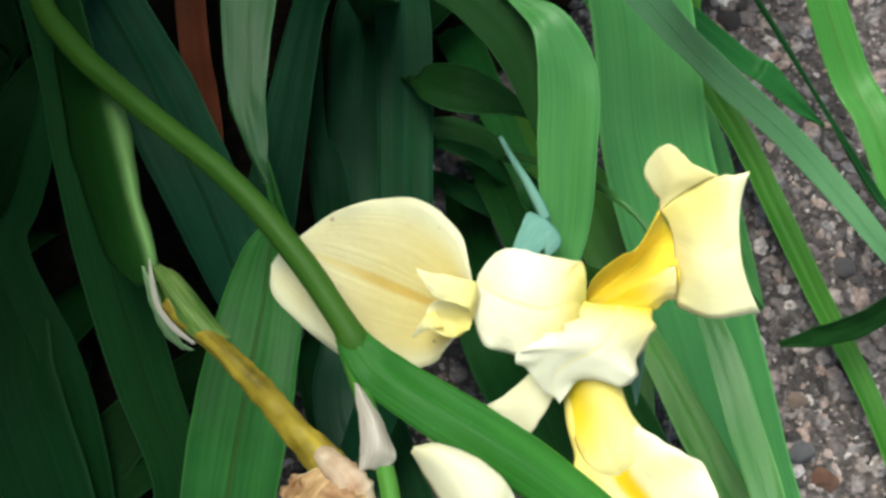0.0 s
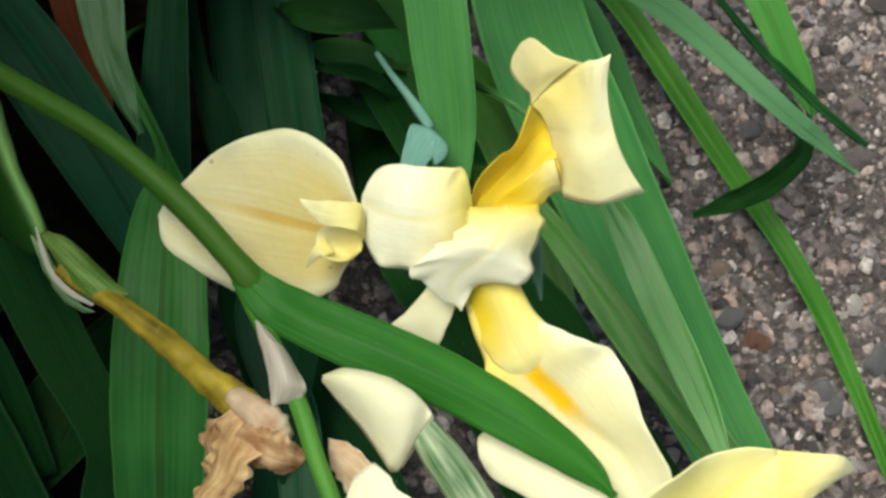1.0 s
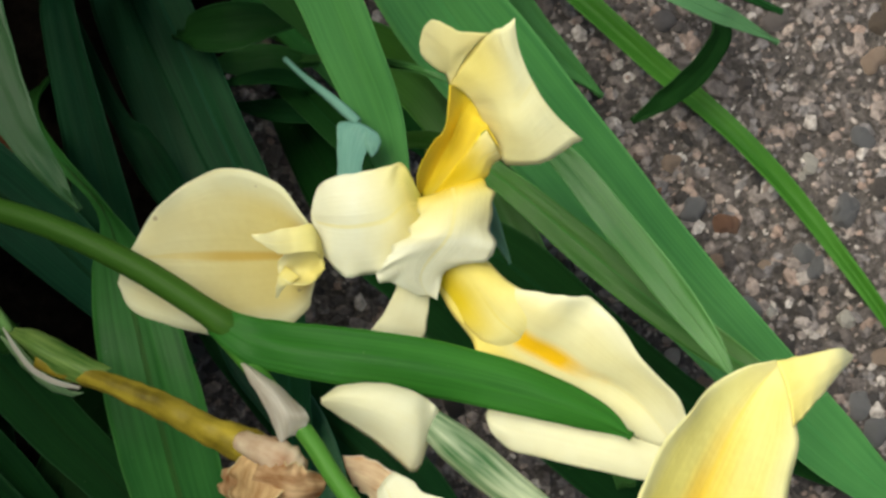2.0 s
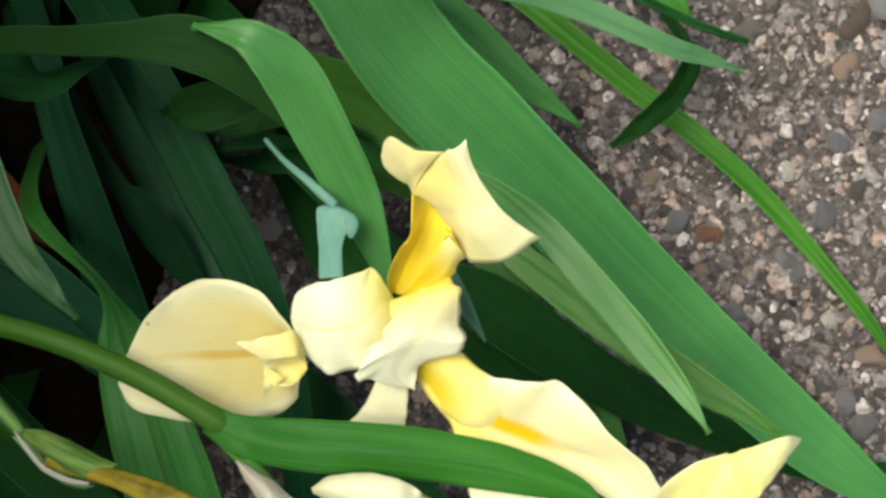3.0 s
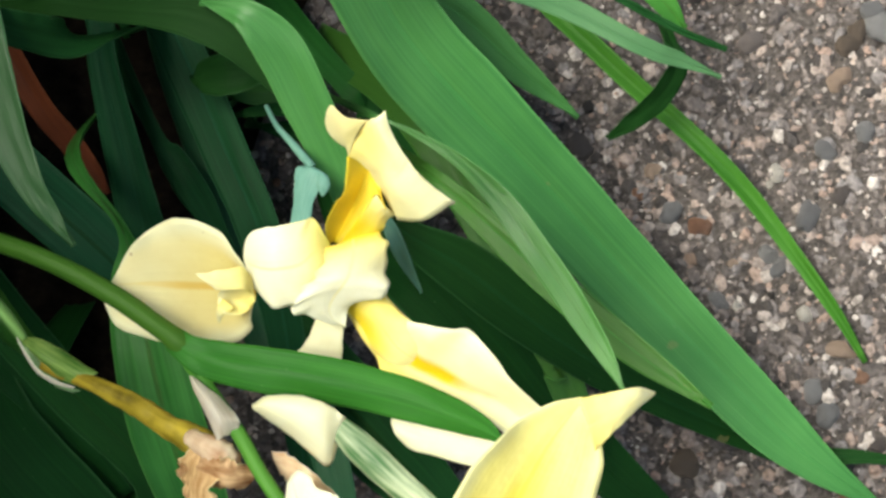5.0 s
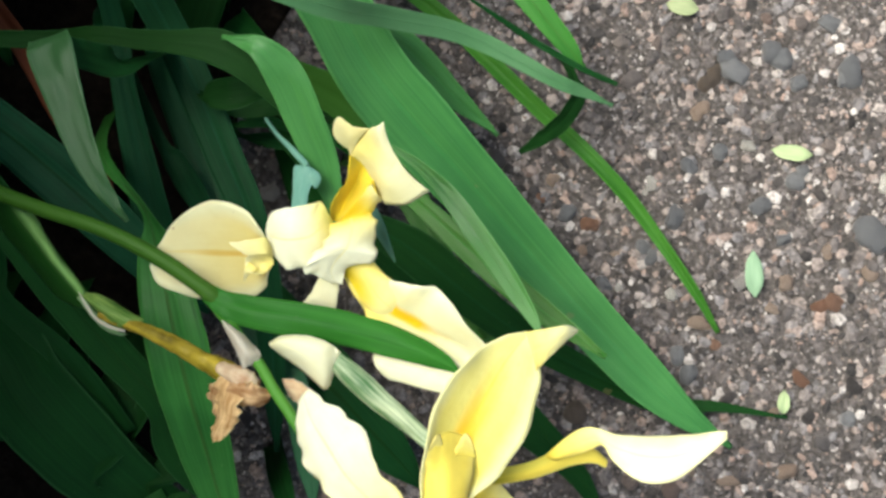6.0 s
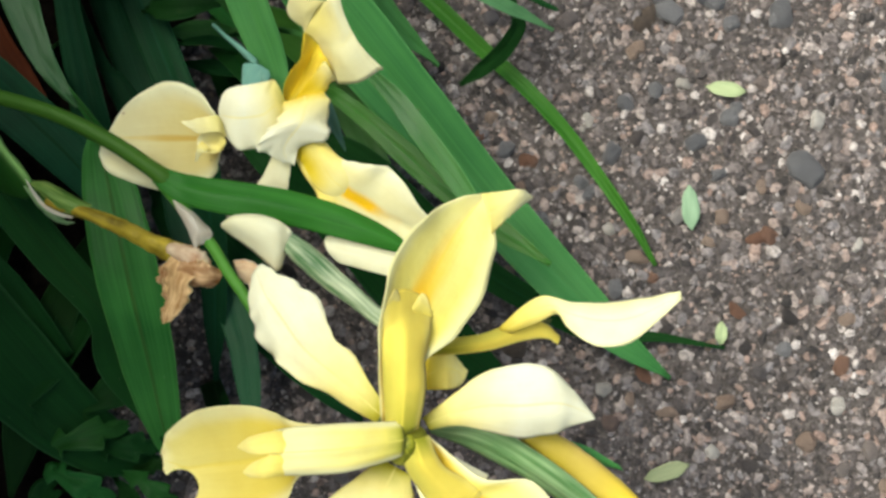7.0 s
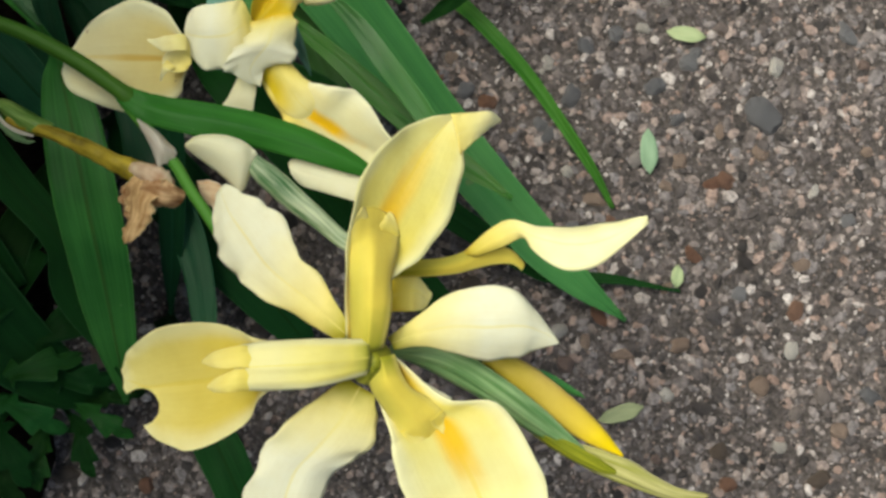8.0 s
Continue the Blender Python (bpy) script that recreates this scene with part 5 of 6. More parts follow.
part("style_crest", petal([(-0.0409, -0.0678, 0.1415, -0.0394, -0.0668, 0.1399, -0.0376, -0.0661, 0.1384), (-0.0405, -0.0660, 0.1417, -0.0392, -0.0651, 0.1399, -0.0377, -0.0647, 0.1379), (-0.0399, -0.0642, 0.1412, -0.0390, -0.0633, 0.1399, -0.0380, -0.0631, 0.1384), (-0.0393, -0.0626, 0.1397, -0.0388, -0.0621, 0.1397, -0.0384, -0.0620, 0.1381)], seed=701, bulge=0.0, ruffle=0.0002, fringe=0.10, steps=22, cols=11, thick=0.00010), CREST, upper_arm, "bright yellow style crest")
part("style_crest", petal([(-0.0358, -0.0660, 0.1365, -0.0340, -0.0660, 0.1341, -0.0322, -0.0668, 0.1321), (-0.0357, -0.0648, 0.1358, -0.0341, -0.0645, 0.1342, -0.0324, -0.0653, 0.1323), (-0.0352, -0.0636, 0.1347, -0.0341, -0.0631, 0.1336, -0.0329, -0.0639, 0.1327), (-0.0347, -0.0625, 0.1338, -0.0342, -0.0620, 0.1338, -0.0335, -0.0624, 0.1331)], seed=702, bulge=0.0, ruffle=0.0002, fringe=0.10, steps=22, cols=11, thick=0.00010), CREST, upper_arm, "bright yellow style crest")
part("style_arm", petal([(-0.0334, -0.0698, 0.1220, -0.0334, -0.0729, 0.1200), (-0.0237, -0.0681, 0.1160, -0.0230, -0.0715, 0.1150), (-0.0159, -0.0646, 0.1110, -0.0147, -0.0688, 0.1100), (-0.0111, -0.0652, 0.1090, -0.0106, -0.0684, 0.1090), (-0.0081, -0.0676, 0.1070, -0.0085, -0.0694, 0.1070)], seed=71, bulge=0.2, ruffle=0.0003, fringe=0.01), GOLD, flower)
part("fall", petal([(-0.0204, -0.0668, 0.1140, -0.0176, -0.0677, 0.1140), (-0.0151, -0.0623, 0.1170, -0.0123, -0.0658, 0.1170), (-0.0111, -0.0607, 0.1190, -0.0087, -0.0644, 0.1190), (-0.0059, -0.0620, 0.1200, -0.0066, -0.0673, 0.1210), (0.0015, -0.0620, 0.1210, -0.0012, -0.0709, 0.1230), (0.0078, -0.0615, 0.1240, 0.0059, -0.0699, 0.1250), (0.0147, -0.0606, 0.1270, 0.0149, -0.0621, 0.1270)], seed=72, bulge=0.18, ruffle=0.0006), CREAM, flower, "cream fall twisted sideways")
part("standard", petal([(-0.0342, -0.0852, 0.1280, -0.0328, -0.0875, 0.1280), (-0.0290, -0.0812, 0.1280, -0.0273, -0.0865, 0.1260), (-0.0233, -0.0769, 0.1280, -0.0214, -0.0876, 0.1240), (-0.0169, -0.0749, 0.1270, -0.0152, -0.0888, 0.1210), (-0.0106, -0.0750, 0.1250, -0.0087, -0.0876, 0.1190), (-0.0059, -0.0789, 0.1210, -0.0051, -0.0858, 0.1180), (-0.0015, -0.0838, 0.1170, -0.0012, -0.0847, 0.1170)], seed=73, bulge=0.15), STANDARD, flower, "creamy white standard")
part("standard", petal([(-0.0410, -0.0833, 0.1290, -0.0428, -0.0864, 0.1290), (-0.0463, -0.0755, 0.1280, -0.0521, -0.0813, 0.1250), (-0.0525, -0.0684, 0.1260, -0.0616, -0.0756, 0.1200), (-0.0566, -0.0610, 0.1230, -0.0673, -0.0705, 0.1170), (-0.0621, -0.0576, 0.1200, -0.0697, -0.0644, 0.1160), (-0.0676, -0.0545, 0.1170, -0.0696, -0.0567, 0.1160)], seed=74, bulge=0.1, ruffle=0.0012, fringe=0.07), STANDARD, flower, "creamy white standard with a ragged edge")
part("standard", petal([(-0.0419, -0.0928, 0.1270, -0.0362, -0.0961, 0.1270), (-0.0489, -0.0983, 0.1270, -0.0357, -0.1018, 0.1250), (-0.0552, -0.1038, 0.1260, -0.0385, -0.1067, 0.1220), (-0.0589, -0.1099, 0.1240, -0.0440, -0.1105, 0.1200), (-0.0609, -0.1179, 0.1210, -0.0471, -0.1176, 0.1180), (-0.0596, -0.1244, 0.1180, -0.0526, -0.1264, 0.1170)], seed=75, bulge=0.1, ruffle=0.001, fringe=0.06), STANDARD, flower, "creamy white standard")
part("fall", petal([(-0.0378, -0.0919, 0.1280, -0.0325, -0.0889, 0.1300), (-0.0332, -0.1032, 0.1280, -0.0226, -0.0964, 0.1280), (-0.0327, -0.1071, 0.1270, -0.0132, -0.0969, 0.1260), (-0.0313, -0.1123, 0.1250, -0.0067, -0.1050, 0.1230), (-0.0282, -0.1181, 0.1220, -0.0032, -0.1124, 0.1200), (-0.0227, -0.1239, 0.1190, -0.0036, -0.1197, 0.1170), (-0.0145, -0.1275, 0.1160, -0.0075, -0.1258, 0.1150)], seed=76, bulge=-0.1), FALL, flower, "pale yellow fall with an orange signal patch")
lower_arm = part("style_arm", petal([(-0.0379, -0.0894, 0.1335, -0.0351, -0.0895, 0.1358, -0.0325, -0.0886, 0.1335), (-0.0368, -0.0953, 0.1316, -0.0330, -0.0949, 0.1338, -0.0299, -0.0940, 0.1310), (-0.0333, -0.1003, 0.1280, -0.0291, -0.0992, 0.1298, -0.0257, -0.0965, 0.1276), (-0.0309, -0.1032, 0.1273, -0.0271, -0.1016, 0.1272, -0.0234, -0.0985, 0.1270), (-0.0281, -0.1054, 0.1242, -0.0248, -0.1040, 0.1236, -0.0216, -0.1009, 0.1237)], seed=77, bulge=0.0, ruffle=0.0002, fringe=0.0, ridges=0.006, thick=0.00012, crease=0.4), GOLD, flower, "golden yellow ridged style arm")
part("style_crest", petal([(-0.0313, -0.1026, 0.1276, -0.0296, -0.1021, 0.1277, -0.0279, -0.1014, 0.1277), (-0.0302, -0.1040, 0.1266, -0.0288, -0.1034, 0.1263, -0.0273, -0.1028, 0.1260), (-0.0288, -0.1052, 0.1253, -0.0277, -0.1046, 0.1251, -0.0267, -0.1041, 0.1249), (-0.0273, -0.1062, 0.1242, -0.0269, -0.1059, 0.1240, -0.0264, -0.1055, 0.1239)], seed=771, bulge=0.0, ruffle=0.0002, fringe=0.06, steps=22, cols=11, thick=0.00010), CREST, lower_arm, "bright yellow style crest")
part("style_crest", petal([(-0.0258, -0.1005, 0.1274, -0.0246, -0.0996, 0.1271, -0.0234, -0.0985, 0.1270), (-0.0248, -0.1019, 0.1254, -0.0236, -0.1009, 0.1251, -0.0225, -0.0998, 0.1251), (-0.0235, -0.1027, 0.1244, -0.0227, -0.1019, 0.1242, -0.0218, -0.1010, 0.1244), (-0.0222, -0.1033, 0.1233, -0.0218, -0.1029, 0.1233, -0.0214, -0.1026, 0.1235)], seed=772, bulge=0.0, ruffle=0.0002, fringe=0.06, steps=22, cols=11, thick=0.00010), CREST, lower_arm, "bright yellow style crest")
part("standard", petal([(-0.0344, -0.0736, 0.1200, -0.0340, -0.0795, 0.1200), (-0.0304, -0.0713, 0.1180, -0.0294, -0.0792, 0.1180), (-0.0263, -0.0753, 0.1150, -0.0276, -0.0784, 0.1150)], seed=78, bulge=0.1), YELLOW_PALE, flower)
part("standard", petal([(-0.0339, -0.0893, 0.1220, -0.0328, -0.0903, 0.1220), (-0.0285, -0.0922, 0.1190, -0.0278, -0.0955, 0.1190), (-0.0218, -0.0957, 0.1160, -0.0229, -0.0974, 0.1160)], seed=79, bulge=0.1), STANDARD, flower)
part("style_base", tube([(-0.0376, -0.0898, 0.1220, 0.0028), (-0.0371, -0.0901, 0.1300, 0.0044), (-0.0368, -0.0902, 0.1345, 0.0025), (-0.0367, -0.0902, 0.1360, 0.0016), (-0.0367, -0.0902, 0.1364, 0.0004)], seed=80), GOLD_GREEN, flower, "olive-gold centre of the bloom")
part("ovary", tube([(-0.0378, -0.0901, 0.1330, 0.0023), (-0.0381, -0.0887, 0.1240, 0.0022), (-0.0399, -0.0869, 0.1140, 0.0017)], seed=81), STEM, flower, "green ovary")

# ---- yellow bud and spathes below the open bloom ----
late_bud = thing("iris_bud", (-0.0311, -0.0863, 0.1120), "tight golden yellow iris bud between green spathes", "flower bud", "")
part("spathe", petal([(-0.0344, -0.0857, 0.1140, -0.0332, -0.0878, 0.1130), (-0.0232, -0.0854, 0.1140, -0.0242, -0.0915, 0.1120), (-0.0120, -0.0913, 0.1130, -0.0147, -0.0965, 0.1100), (-0.0035, -0.0976, 0.1110, -0.0063, -0.1016, 0.1080), (0.0029, -0.1031, 0.1080, 0.0008, -0.1049, 0.1060), (0.0065, -0.1066, 0.1050, 0.0059, -0.1070, 0.1050)], seed=82, bulge=0.25, ridges=0.03), SHEATH_GREEN, late_bud, "green spathe")
part("spathe", petal([(-0.0131, -0.0877, 0.1060, -0.0119, -0.0893, 0.1050), (-0.0039, -0.0891, 0.1040, -0.0038, -0.0924, 0.1020), (0.0043, -0.0934, 0.1010, 0.0050, -0.0943, 0.1000)], seed=83, bulge=0.2), LEAF, late_bud, "dark green spathe")
part("petal_roll", tube([(-0.0154, -0.0869, 0.1100, 0.0017), (-0.0086, -0.0909, 0.1090, 0.0032), (-0.0005, -0.0967, 0.1070, 0.0033), (0.0065, -0.1016, 0.1050, 0.0023), (0.0126, -0.1059, 0.1030, 0.0003)], seed=84, flat=0.85), BUD, late_bud, "golden yellow rolled petals")
part("spathe", petal([(-0.0062, -0.0985, 0.1095, -0.0072, -0.1001, 0.1085), (-0.0011, -0.1019, 0.1090, -0.0035, -0.1037, 0.1075), (0.0048, -0.1051, 0.1075, 0.0018, -0.1069, 0.1060), (0.0097, -0.1078, 0.1050, 0.0075, -0.1092, 0.1045), (0.0123, -0.1093, 0.1035, 0.0117, -0.1098, 0.1035)], seed=841, bulge=0.2, ridges=0.03), GOLD_GREEN, late_bud, "olive-yellow inner spathe")
part("spathe", petal([(-0.0072, -0.0989, 0.1060, -0.0077, -0.1005, 0.1040), (0.0019, -0.1031, 0.1060, -0.0007, -0.1054, 0.1030), (0.0134, -0.1067, 0.1040, 0.0103, -0.1107, 0.1010), (0.0229, -0.1115, 0.1000, 0.0220, -0.1144, 0.0980), (0.0309, -0.1131, 0.0960, 0.0291, -0.1148, 0.0960)], seed=85, bulge=0.25, ridges=0.04), SHEATH_YELLOW, late_bud, "pale yellow-green streaked spathe")

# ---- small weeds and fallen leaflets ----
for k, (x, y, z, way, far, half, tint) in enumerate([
        (-0.1335, -0.0905, 0.030, 20, 0.020, 0.0048, LEAF_MID), (-0.1345, -0.0945, 0.026, -25, 0.018, 0.0046, LEAF_MID), (-0.1370, -0.0985, 0.022, -60, 0.020, 0.0055, LEAF_DARK_SHADED),
        (-0.1400, -0.0840, 0.034, 65, 0.024, 0.0060, LEAF_DARK_SHADED), (-0.1290, -0.0830, 0.028, 35, 0.022, 0.0055, LEAF_DARK_SHADED), (-0.1310, -0.0760, 0.030, 80, 0.026, 0.0060, LEAF_DARK_SHADED),
        (-0.1150, -0.0960, 0.020, -30, 0.014, 0.0036, LEAF_MID), (-0.1165, -0.0990, 0.018, -75, 0.015, 0.0040, LEAF_DARK_SHADED), (-0.1120, -0.0945, 0.018, 15, 0.012, 0.0030, LEAF_DARK_SHADED),
        (-0.1260, -0.1030, 0.014, -95, 0.014, 0.0042, LEAF_MID), (-0.1420, -0.1060, 0.018, -50, 0.020, 0.0055, LEAF_DARK_SHADED), (-0.1230, -0.0900, 0.024, 5, 0.016, 0.0044, LEAF_DARK_SHADED)]):
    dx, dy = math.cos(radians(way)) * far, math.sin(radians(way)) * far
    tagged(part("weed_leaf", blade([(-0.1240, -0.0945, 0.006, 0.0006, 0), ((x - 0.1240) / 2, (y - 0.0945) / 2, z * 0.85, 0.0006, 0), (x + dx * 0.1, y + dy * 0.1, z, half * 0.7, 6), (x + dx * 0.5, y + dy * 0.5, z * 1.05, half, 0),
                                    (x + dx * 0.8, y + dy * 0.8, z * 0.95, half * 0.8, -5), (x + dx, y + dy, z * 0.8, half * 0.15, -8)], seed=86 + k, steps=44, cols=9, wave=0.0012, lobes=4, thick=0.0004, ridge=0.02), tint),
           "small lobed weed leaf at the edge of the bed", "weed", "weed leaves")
tagged(part("fallen_leaflet", blade([(0.0312, 0.0081, 0.0016, 0.00014, 0), (0.0337, 0.0075, 0.0024, 0.00166, 0), (0.0385, 0.0068, 0.0026, 0.00194, 0), (0.0417, 0.0066, 0.0016, 0.00014, 0)], seed=98, steps=16, cols=7, thick=0.0004), LEAFLET), "pale green fallen leaflet lying on the path", "leaflet", "fallen leaflets")
tagged(part("fallen_leaflet", blade([(0.0266, -0.0185, 0.0016, 0.000182, 0), (0.0267, -0.0216, 0.0024, 0.001872, 0), (0.0270, -0.0270, 0.0026, 0.002249, 0), (0.0273, -0.0305, 0.0016, 0.000182, 0)], seed=99, steps=16, cols=7, thick=0.0004), LEAFLET_GREY), "grey-green fallen leaflet lying on the path", "leaflet", "fallen leaflets")
tagged(part("fallen_leaflet", blade([(0.0349, -0.0545, 0.0016, 0.0002, 0), (0.0347, -0.0560, 0.0024, 0.0013, 0), (0.0345, -0.0587, 0.0026, 0.0015, 0), (0.0344, -0.0604, 0.0016, 0.0002, 0)], seed=100, steps=16, cols=7, thick=0.0004), LEAFLET), "tiny grey-green fallen leaflet on the path", "leaflet", "fallen leaflets")
tagged(part("fallen_leaflet", blade([(0.0148, -0.0954, 0.0016, 0.00014, 0), (0.0176, -0.0944, 0.0024, 0.00173, 0), (0.0228, -0.0927, 0.0026, 0.00202, 0), (0.0263, -0.0915, 0.0016, 0.00014, 0)], seed=101, steps=16, cols=7, thick=0.0004), LEAFLET), "pale dry fallen leaflet lying on the path", "leaflet", "fallen leaflets")
tagged(part("fallen_leaflet", blade([(0.0036, 0.0466, 0.0016, 0.0002, 0), (0.0057, 0.0460, 0.0024, 0.0019, 0), (0.0095, 0.0453, 0.0026, 0.0022, 0), (0.0121, 0.0450, 0.0016, 0.0002, 0)], seed=102, steps=16, cols=7, thick=0.0004), LEAFLET), "small pale fallen leaflet on the path", "leaflet", "fallen leaflets")

# ---- pebbles ----
pebble(-0.1138, 0.0045, 0.0017, PEBBLE_WHITE, 0, 0)
pebble(-0.1117, 0.0002, 0.0013, PEBBLE_PINK, 67, 1)
pebble(-0.1083, -0.0016, 0.0015, PEBBLE_RUST, 134, 2)
pebble(-0.0988, 0.0306, 0.0015, PEBBLE_WHITE, 201, 3)
pebble(0.0002, -0.0001, 0.0020, PEBBLE_WHITE, 268, 4)
pebble(-0.0013, -0.0031, 0.0015, PEBBLE_WHITE, 335, 5)
pebble(-0.0160, -0.0118, 0.0034, PEBBLE_RUST, 42, 6)
pebble(0.0057, -0.0301, 0.0026, PEBBLE_WHITE, 109, 7)
pebble(0.0128, -0.0375, 0.0036, PEBBLE_PINK, 176, 8)
pebble(0.0061, -0.0100, 0.0041, PEBBLE_GREY, 243, 9)
pebble(0.0100, 0.0036, 0.0030, PEBBLE_GREY, 310, 10)
pebble(0.0135, 0.0194, 0.0028, PEBBLE_PINK, 17, 11)
pebble(0.0164, 0.0283, 0.0036, PEBBLE_DARK, 84, 12)
pebble(-0.0254, 0.0000, 0.0026, PEBBLE_PINK, 151, 13)
pebble(-0.0287, -0.0049, 0.0024, PEBBLE_RUST, 218, 14)
pebble(-0.0221, -0.0088, 0.0041, PEBBLE_GREY, 285, 15)
pebble(-0.0177, -0.0186, 0.0024, PEBBLE_PINK, 352, 16)
pebble(0.0000, -0.0206, 0.0030, PEBBLE_GREY, 59, 17)
pebble(-0.0119, -0.0272, 0.0030, PEBBLE_GREY, 126, 18)
pebble(-0.0125, -0.0327, 0.0018, PEBBLE_WHITE, 193, 19)
pebble(-0.0263, -0.0362, 0.0024, PEBBLE_WHITE, 260, 20)
pebble(-0.0203, -0.0416, 0.0024, PEBBLE_PINK, 327, 21)
pebble(0.0102, -0.0507, 0.0036, PEBBLE_GREY, 34, 22)
pebble(-0.0090, -0.0196, 0.0020, PEBBLE_PINK, 101, 23)
pebble(-0.0081, -0.0283, 0.0018, PEBBLE_WHITE, 168, 24)
pebble(0.0174, -0.0428, 0.0025, PEBBLE_RUST, 235, 25)
pebble(0.0146, -0.0676, 0.0036, PEBBLE_RUST, 302, 26)
pebble(0.0360, -0.0753, 0.0034, PEBBLE_PINK, 9, 27)
pebble(0.0657, -0.0654, 0.0031, PEBBLE_RUST, 76, 28)
pebble(0.0565, -0.0855, 0.0039, PEBBLE_PINK, 143, 29)
pebble(0.0440, -0.0325, 0.0034, PEBBLE_RUST, 210, 30)
pebble(0.0566, -0.0238, 0.0030, PEBBLE_PINK, 277, 31)
pebble(0.0460, -0.0192, 0.0022, PEBBLE_PINK, 344, 32)
pebble(0.0486, -0.1109, 0.0034, PEBBLE_RUST, 51, 33)
pebble(0.0324, -0.0883, 0.0028, PEBBLE_WHITE, 118, 34)
pebble(0.0209, -0.0781, 0.0031, PEBBLE_PINK, 185, 35)
pebble(0.0603, -0.0010, 0.0034, PEBBLE_WHITE, 252, 36)
pebble(0.0573, -0.0139, 0.0062, PEBBLE_GREY, 319, 37)
pebble(0.0460, -0.1023, 0.0036, PEBBLE_DARK, 26, 38)
pebble(0.0110, -0.0749, 0.0028, PEBBLE_PINK, 93, 39)
pebble(0.0043, -0.0722, 0.0028, PEBBLE_WHITE, 160, 40)
pebble(0.0769, -0.0967, 0.0039, PEBBLE_PINK, 227, 41)
pebble(0.0390, 0.0025, 0.0031, PEBBLE_GREY, 294, 42)
pebble(0.0793, -0.0413, 0.0031, PEBBLE_GREY, 1, 43)
pebble(0.0704, -0.0340, 0.0023, PEBBLE_WHITE, 68, 44)
pebble(0.0850, -0.0870, 0.0036, PEBBLE_GREY, 135, 45)
pebble(0.0675, -0.0535, 0.0026, PEBBLE_PINK, 202, 46)
pebble(0.0513, -0.0614, 0.0031, PEBBLE_GREY, 269, 47)
pebble(0.0319, -0.0334, 0.0026, PEBBLE_PINK, 336, 48)
pebble(0.0179, 0.0074, 0.0031, PEBBLE_GREY, 43, 49)
pebble(0.0001, -0.0014, 0.0023, PEBBLE_WHITE, 110, 50)
pebble(-0.0019, -0.0175, 0.0031, PEBBLE_GREY, 177, 51)
pebble(-0.0147, -0.0117, 0.0028, PEBBLE_RUST, 244, 52)
pebble(0.0794, 0.0088, 0.0039, PEBBLE_GREY, 311, 53)
pebble(0.0347, -0.0152, 0.0028, PEBBLE_GREY, 18, 54)
pebble(0.0646, -0.0758, 0.0028, PEBBLE_WHITE, 85, 55)
pebble(0.0845, -0.0231, 0.0023, PEBBLE_PINK, 152, 56)
pebble(0.0718, -0.1091, 0.0039, PEBBLE_DARK, 219, 57)
pebble(0.0617, -0.1007, 0.0026, PEBBLE_WHITE, 286, 58)
pebble(-0.1016, -0.1151, 0.0034, PEBBLE_RUST, 353, 59)
pebble(-0.1150, -0.0833, 0.0031, PEBBLE_PINK, 60, 60)
pebble(-0.0827, -0.1103, 0.0031, PEBBLE_PINK, 127, 61)
pebble(-0.1223, -0.1128, 0.0039, PEBBLE_DARK, 194, 62)
pebble(-0.1165, -0.0827, 0.0032, PEBBLE_PINK, 261, 63)
pebble(0.0218, 0.0290, 0.0047, PEBBLE_GREY, 328, 64)
pebble(0.0337, 0.0321, 0.0044, PEBBLE_GREY, 35, 65)
pebble(0.0514, 0.0289, 0.0055, PEBBLE_GREY, 102, 66)
pebble(0.0146, 0.0257, 0.0035, PEBBLE_DARK, 169, 67)
pebble(0.0195, 0.0323, 0.0042, PEBBLE_GREY, 236, 68)
pebble(0.0308, 0.0338, 0.0046, PEBBLE_GREY, 303, 69)
pebble(0.0380, 0.0258, 0.0035, PEBBLE_GREY, 10, 70)
pebble(0.0506, 0.0288, 0.0046, PEBBLE_GREY, 77, 71)
pebble(0.0462, 0.0417, 0.0039, PEBBLE_GREY, 144, 72)
pebble(0.0286, -0.0066, 0.0034, PEBBLE_GREY, 211, 73)
pebble(0.0377, -0.0000, 0.0039, PEBBLE_GREY, 278, 74)
pebble(0.0255, 0.0092, 0.0026, PEBBLE_WHITE, 345, 75)
pebble(0.0119, 0.0177, 0.0026, PEBBLE_PINK, 52, 76)
pebble(0.0456, -0.0178, 0.0026, PEBBLE_PINK, 119, 77)
pebble(0.0472, -0.0313, 0.0039, PEBBLE_RUST, 186, 78)
pebble(0.0353, -0.0266, 0.0034, PEBBLE_PINK, 253, 79)
pebble(0.0391, -0.0514, 0.0031, PEBBLE_RUST, 320, 80)
pebble(0.0323, -0.0604, 0.0023, PEBBLE_PINK, 27, 81)
pebble(0.0073, -0.0458, 0.0031, PEBBLE_GREY, 94, 82)
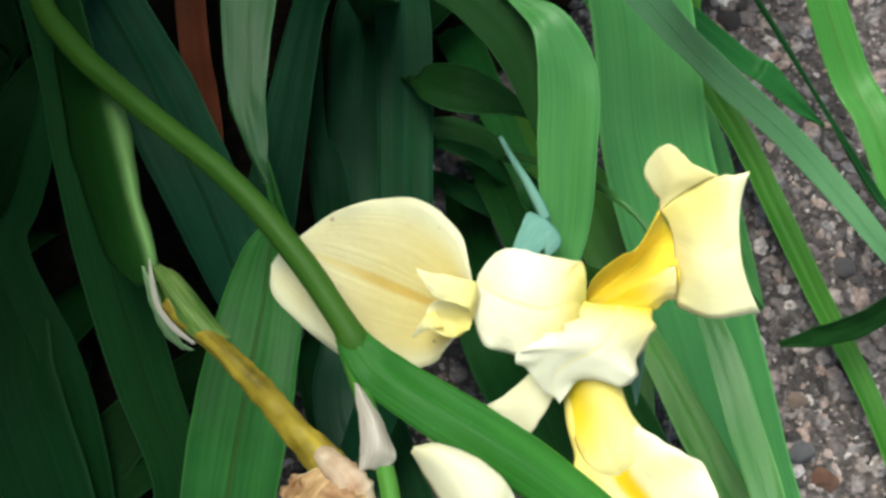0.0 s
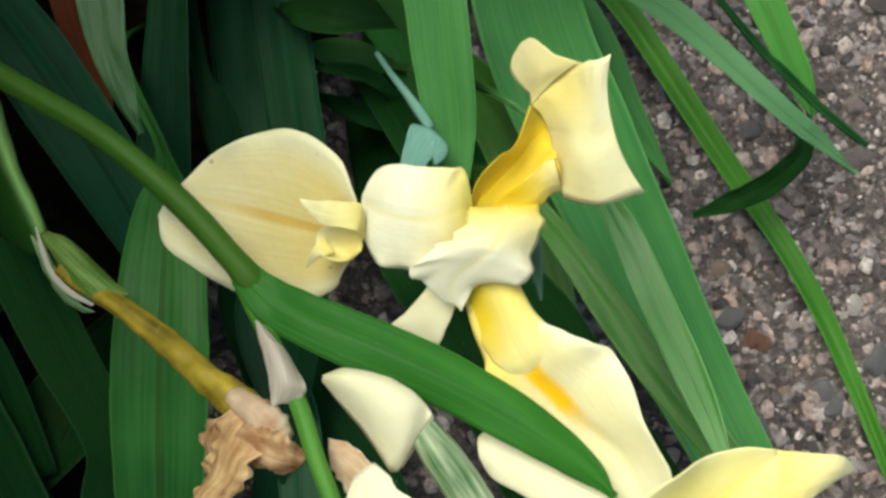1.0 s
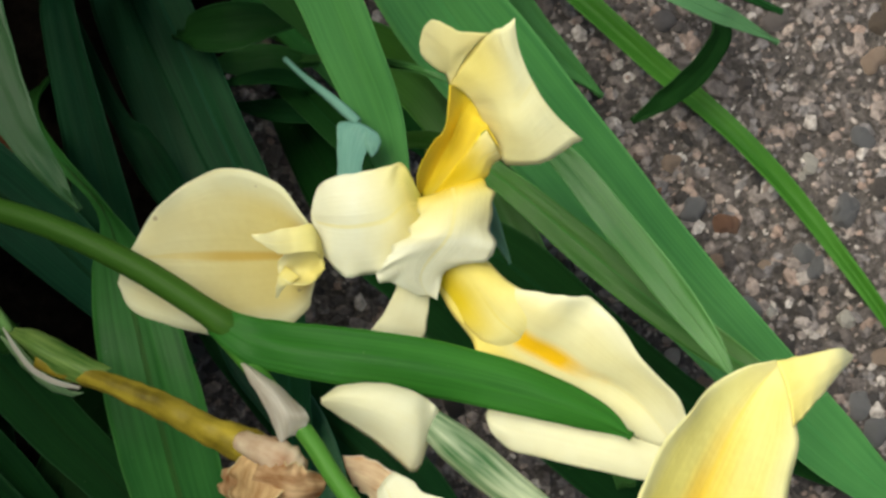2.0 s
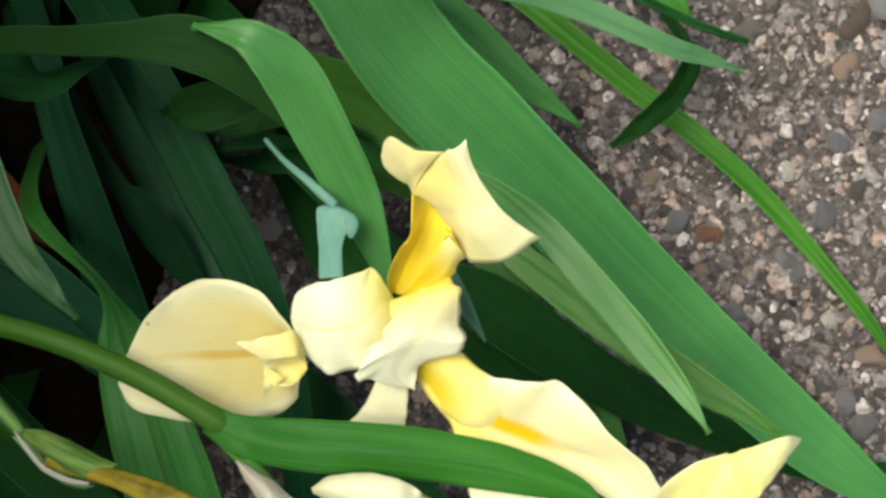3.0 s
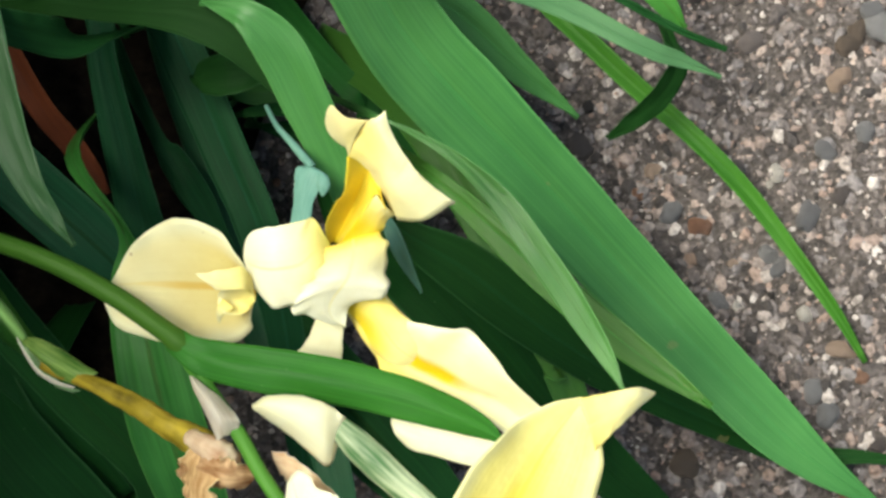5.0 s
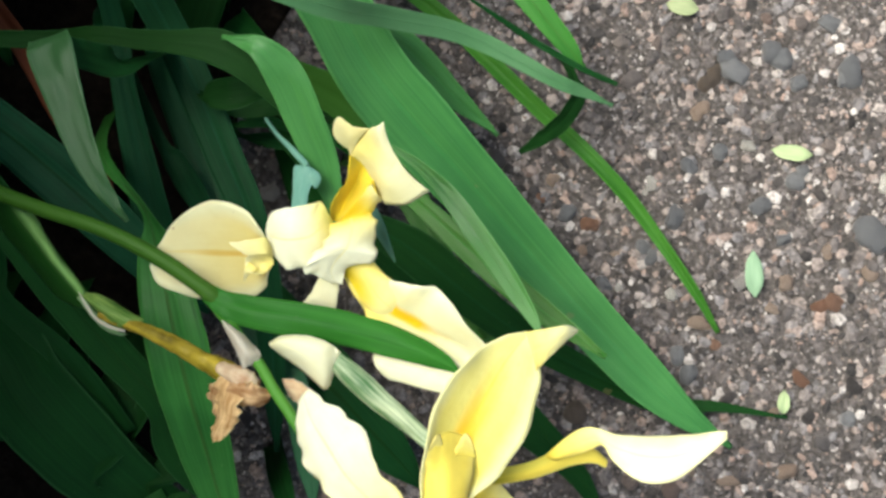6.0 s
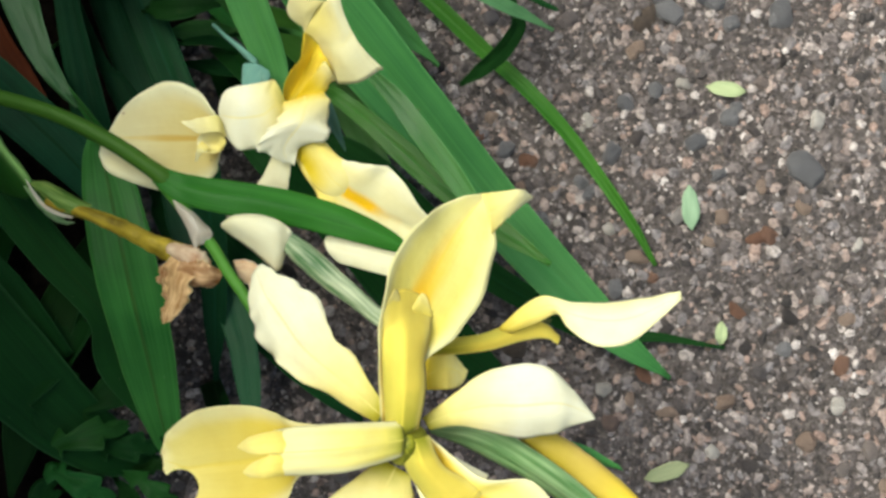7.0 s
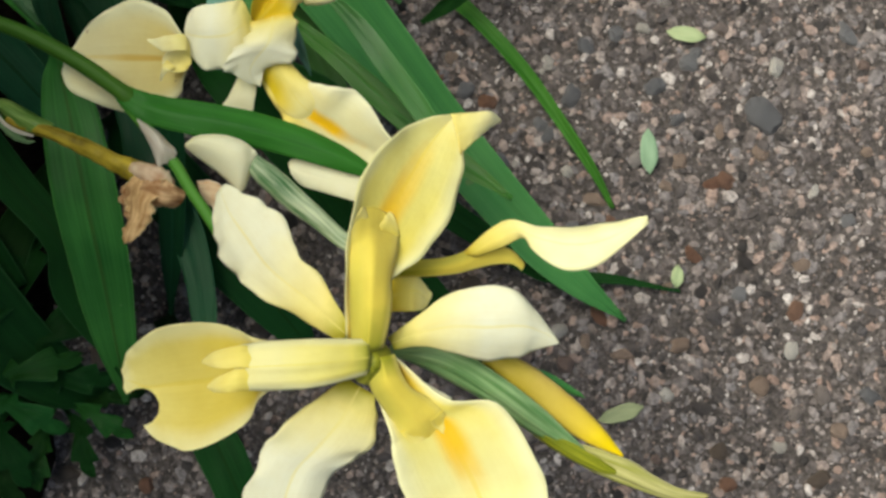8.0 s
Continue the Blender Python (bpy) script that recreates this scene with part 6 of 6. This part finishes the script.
pebble(-0.0189, -0.0617, 0.0046, PEBBLE_DARK, 161, 83)

# ---- unseen upright leaves, added to block light and shade the clump ----
fan = random.Random(23)
for k in range(175):
    x, y = fan.uniform(-0.33, -0.20), fan.uniform(-0.14, 0.20)
    if k % 6 == 0:
        x, y = fan.uniform(-0.30, -0.15), fan.uniform(0.11, 0.22)
    tall, lean = fan.uniform(0.32, 0.5) * (0.72 if y > 0.05 else 1.0), fan.uniform(-0.04, 0.05)
    tagged(part("iris_leaf", blade([(x, y, 0.004, 0.006, fan.uniform(-40, 40)), (x + lean * 0.3, y + 0.01, tall * 0.4, 0.016, fan.uniform(-40, 40)),
                                    (x + lean, y + 0.02, tall * 0.8, 0.015, 20), (x + lean * 1.7, y + 0.04, tall, 0.001, 20)], seed=90 + k, steps=24, cols=7), LEAF_MID),
           "tall upright iris leaf out of view, added to shade the clump", "leaf", "iris leaves")
# Low filler leaves scattered at random, added to darken gaps in the clump.
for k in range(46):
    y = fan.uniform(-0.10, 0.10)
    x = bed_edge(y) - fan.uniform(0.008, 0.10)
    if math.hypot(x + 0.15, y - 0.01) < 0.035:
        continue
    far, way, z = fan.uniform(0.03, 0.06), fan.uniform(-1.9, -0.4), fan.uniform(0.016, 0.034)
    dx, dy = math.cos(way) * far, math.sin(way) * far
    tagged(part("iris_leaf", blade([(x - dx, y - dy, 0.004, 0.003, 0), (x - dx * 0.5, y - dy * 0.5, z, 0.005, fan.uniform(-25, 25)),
                                    (x, y, z * 0.9, 0.006, fan.uniform(-25, 25)), (x + dx * 0.4, y + dy * 0.4, z * 0.5, 0.0006, 0)], seed=190 + k, steps=20, cols=7), LEAF_DARK_SHADED),
           "short filler iris leaf, added to darken gaps in the clump", "leaf", "iris leaves")
rnd = random.Random(11)
for k in range(900):
    if len(taken) >= 300:
        break
    x, y = rnd.uniform(-0.12, 0.105), rnd.uniform(-0.135, 0.07)
    size = rnd.uniform(0.0014, 0.0036)
    if x < bed_edge(y) or any(math.hypot(x - a, y - b) < (size + c) * 1.1 for a, b, c in taken):
        continue
    pebble(x, y, size, PEBBLE, rnd.uniform(0, 360), k)
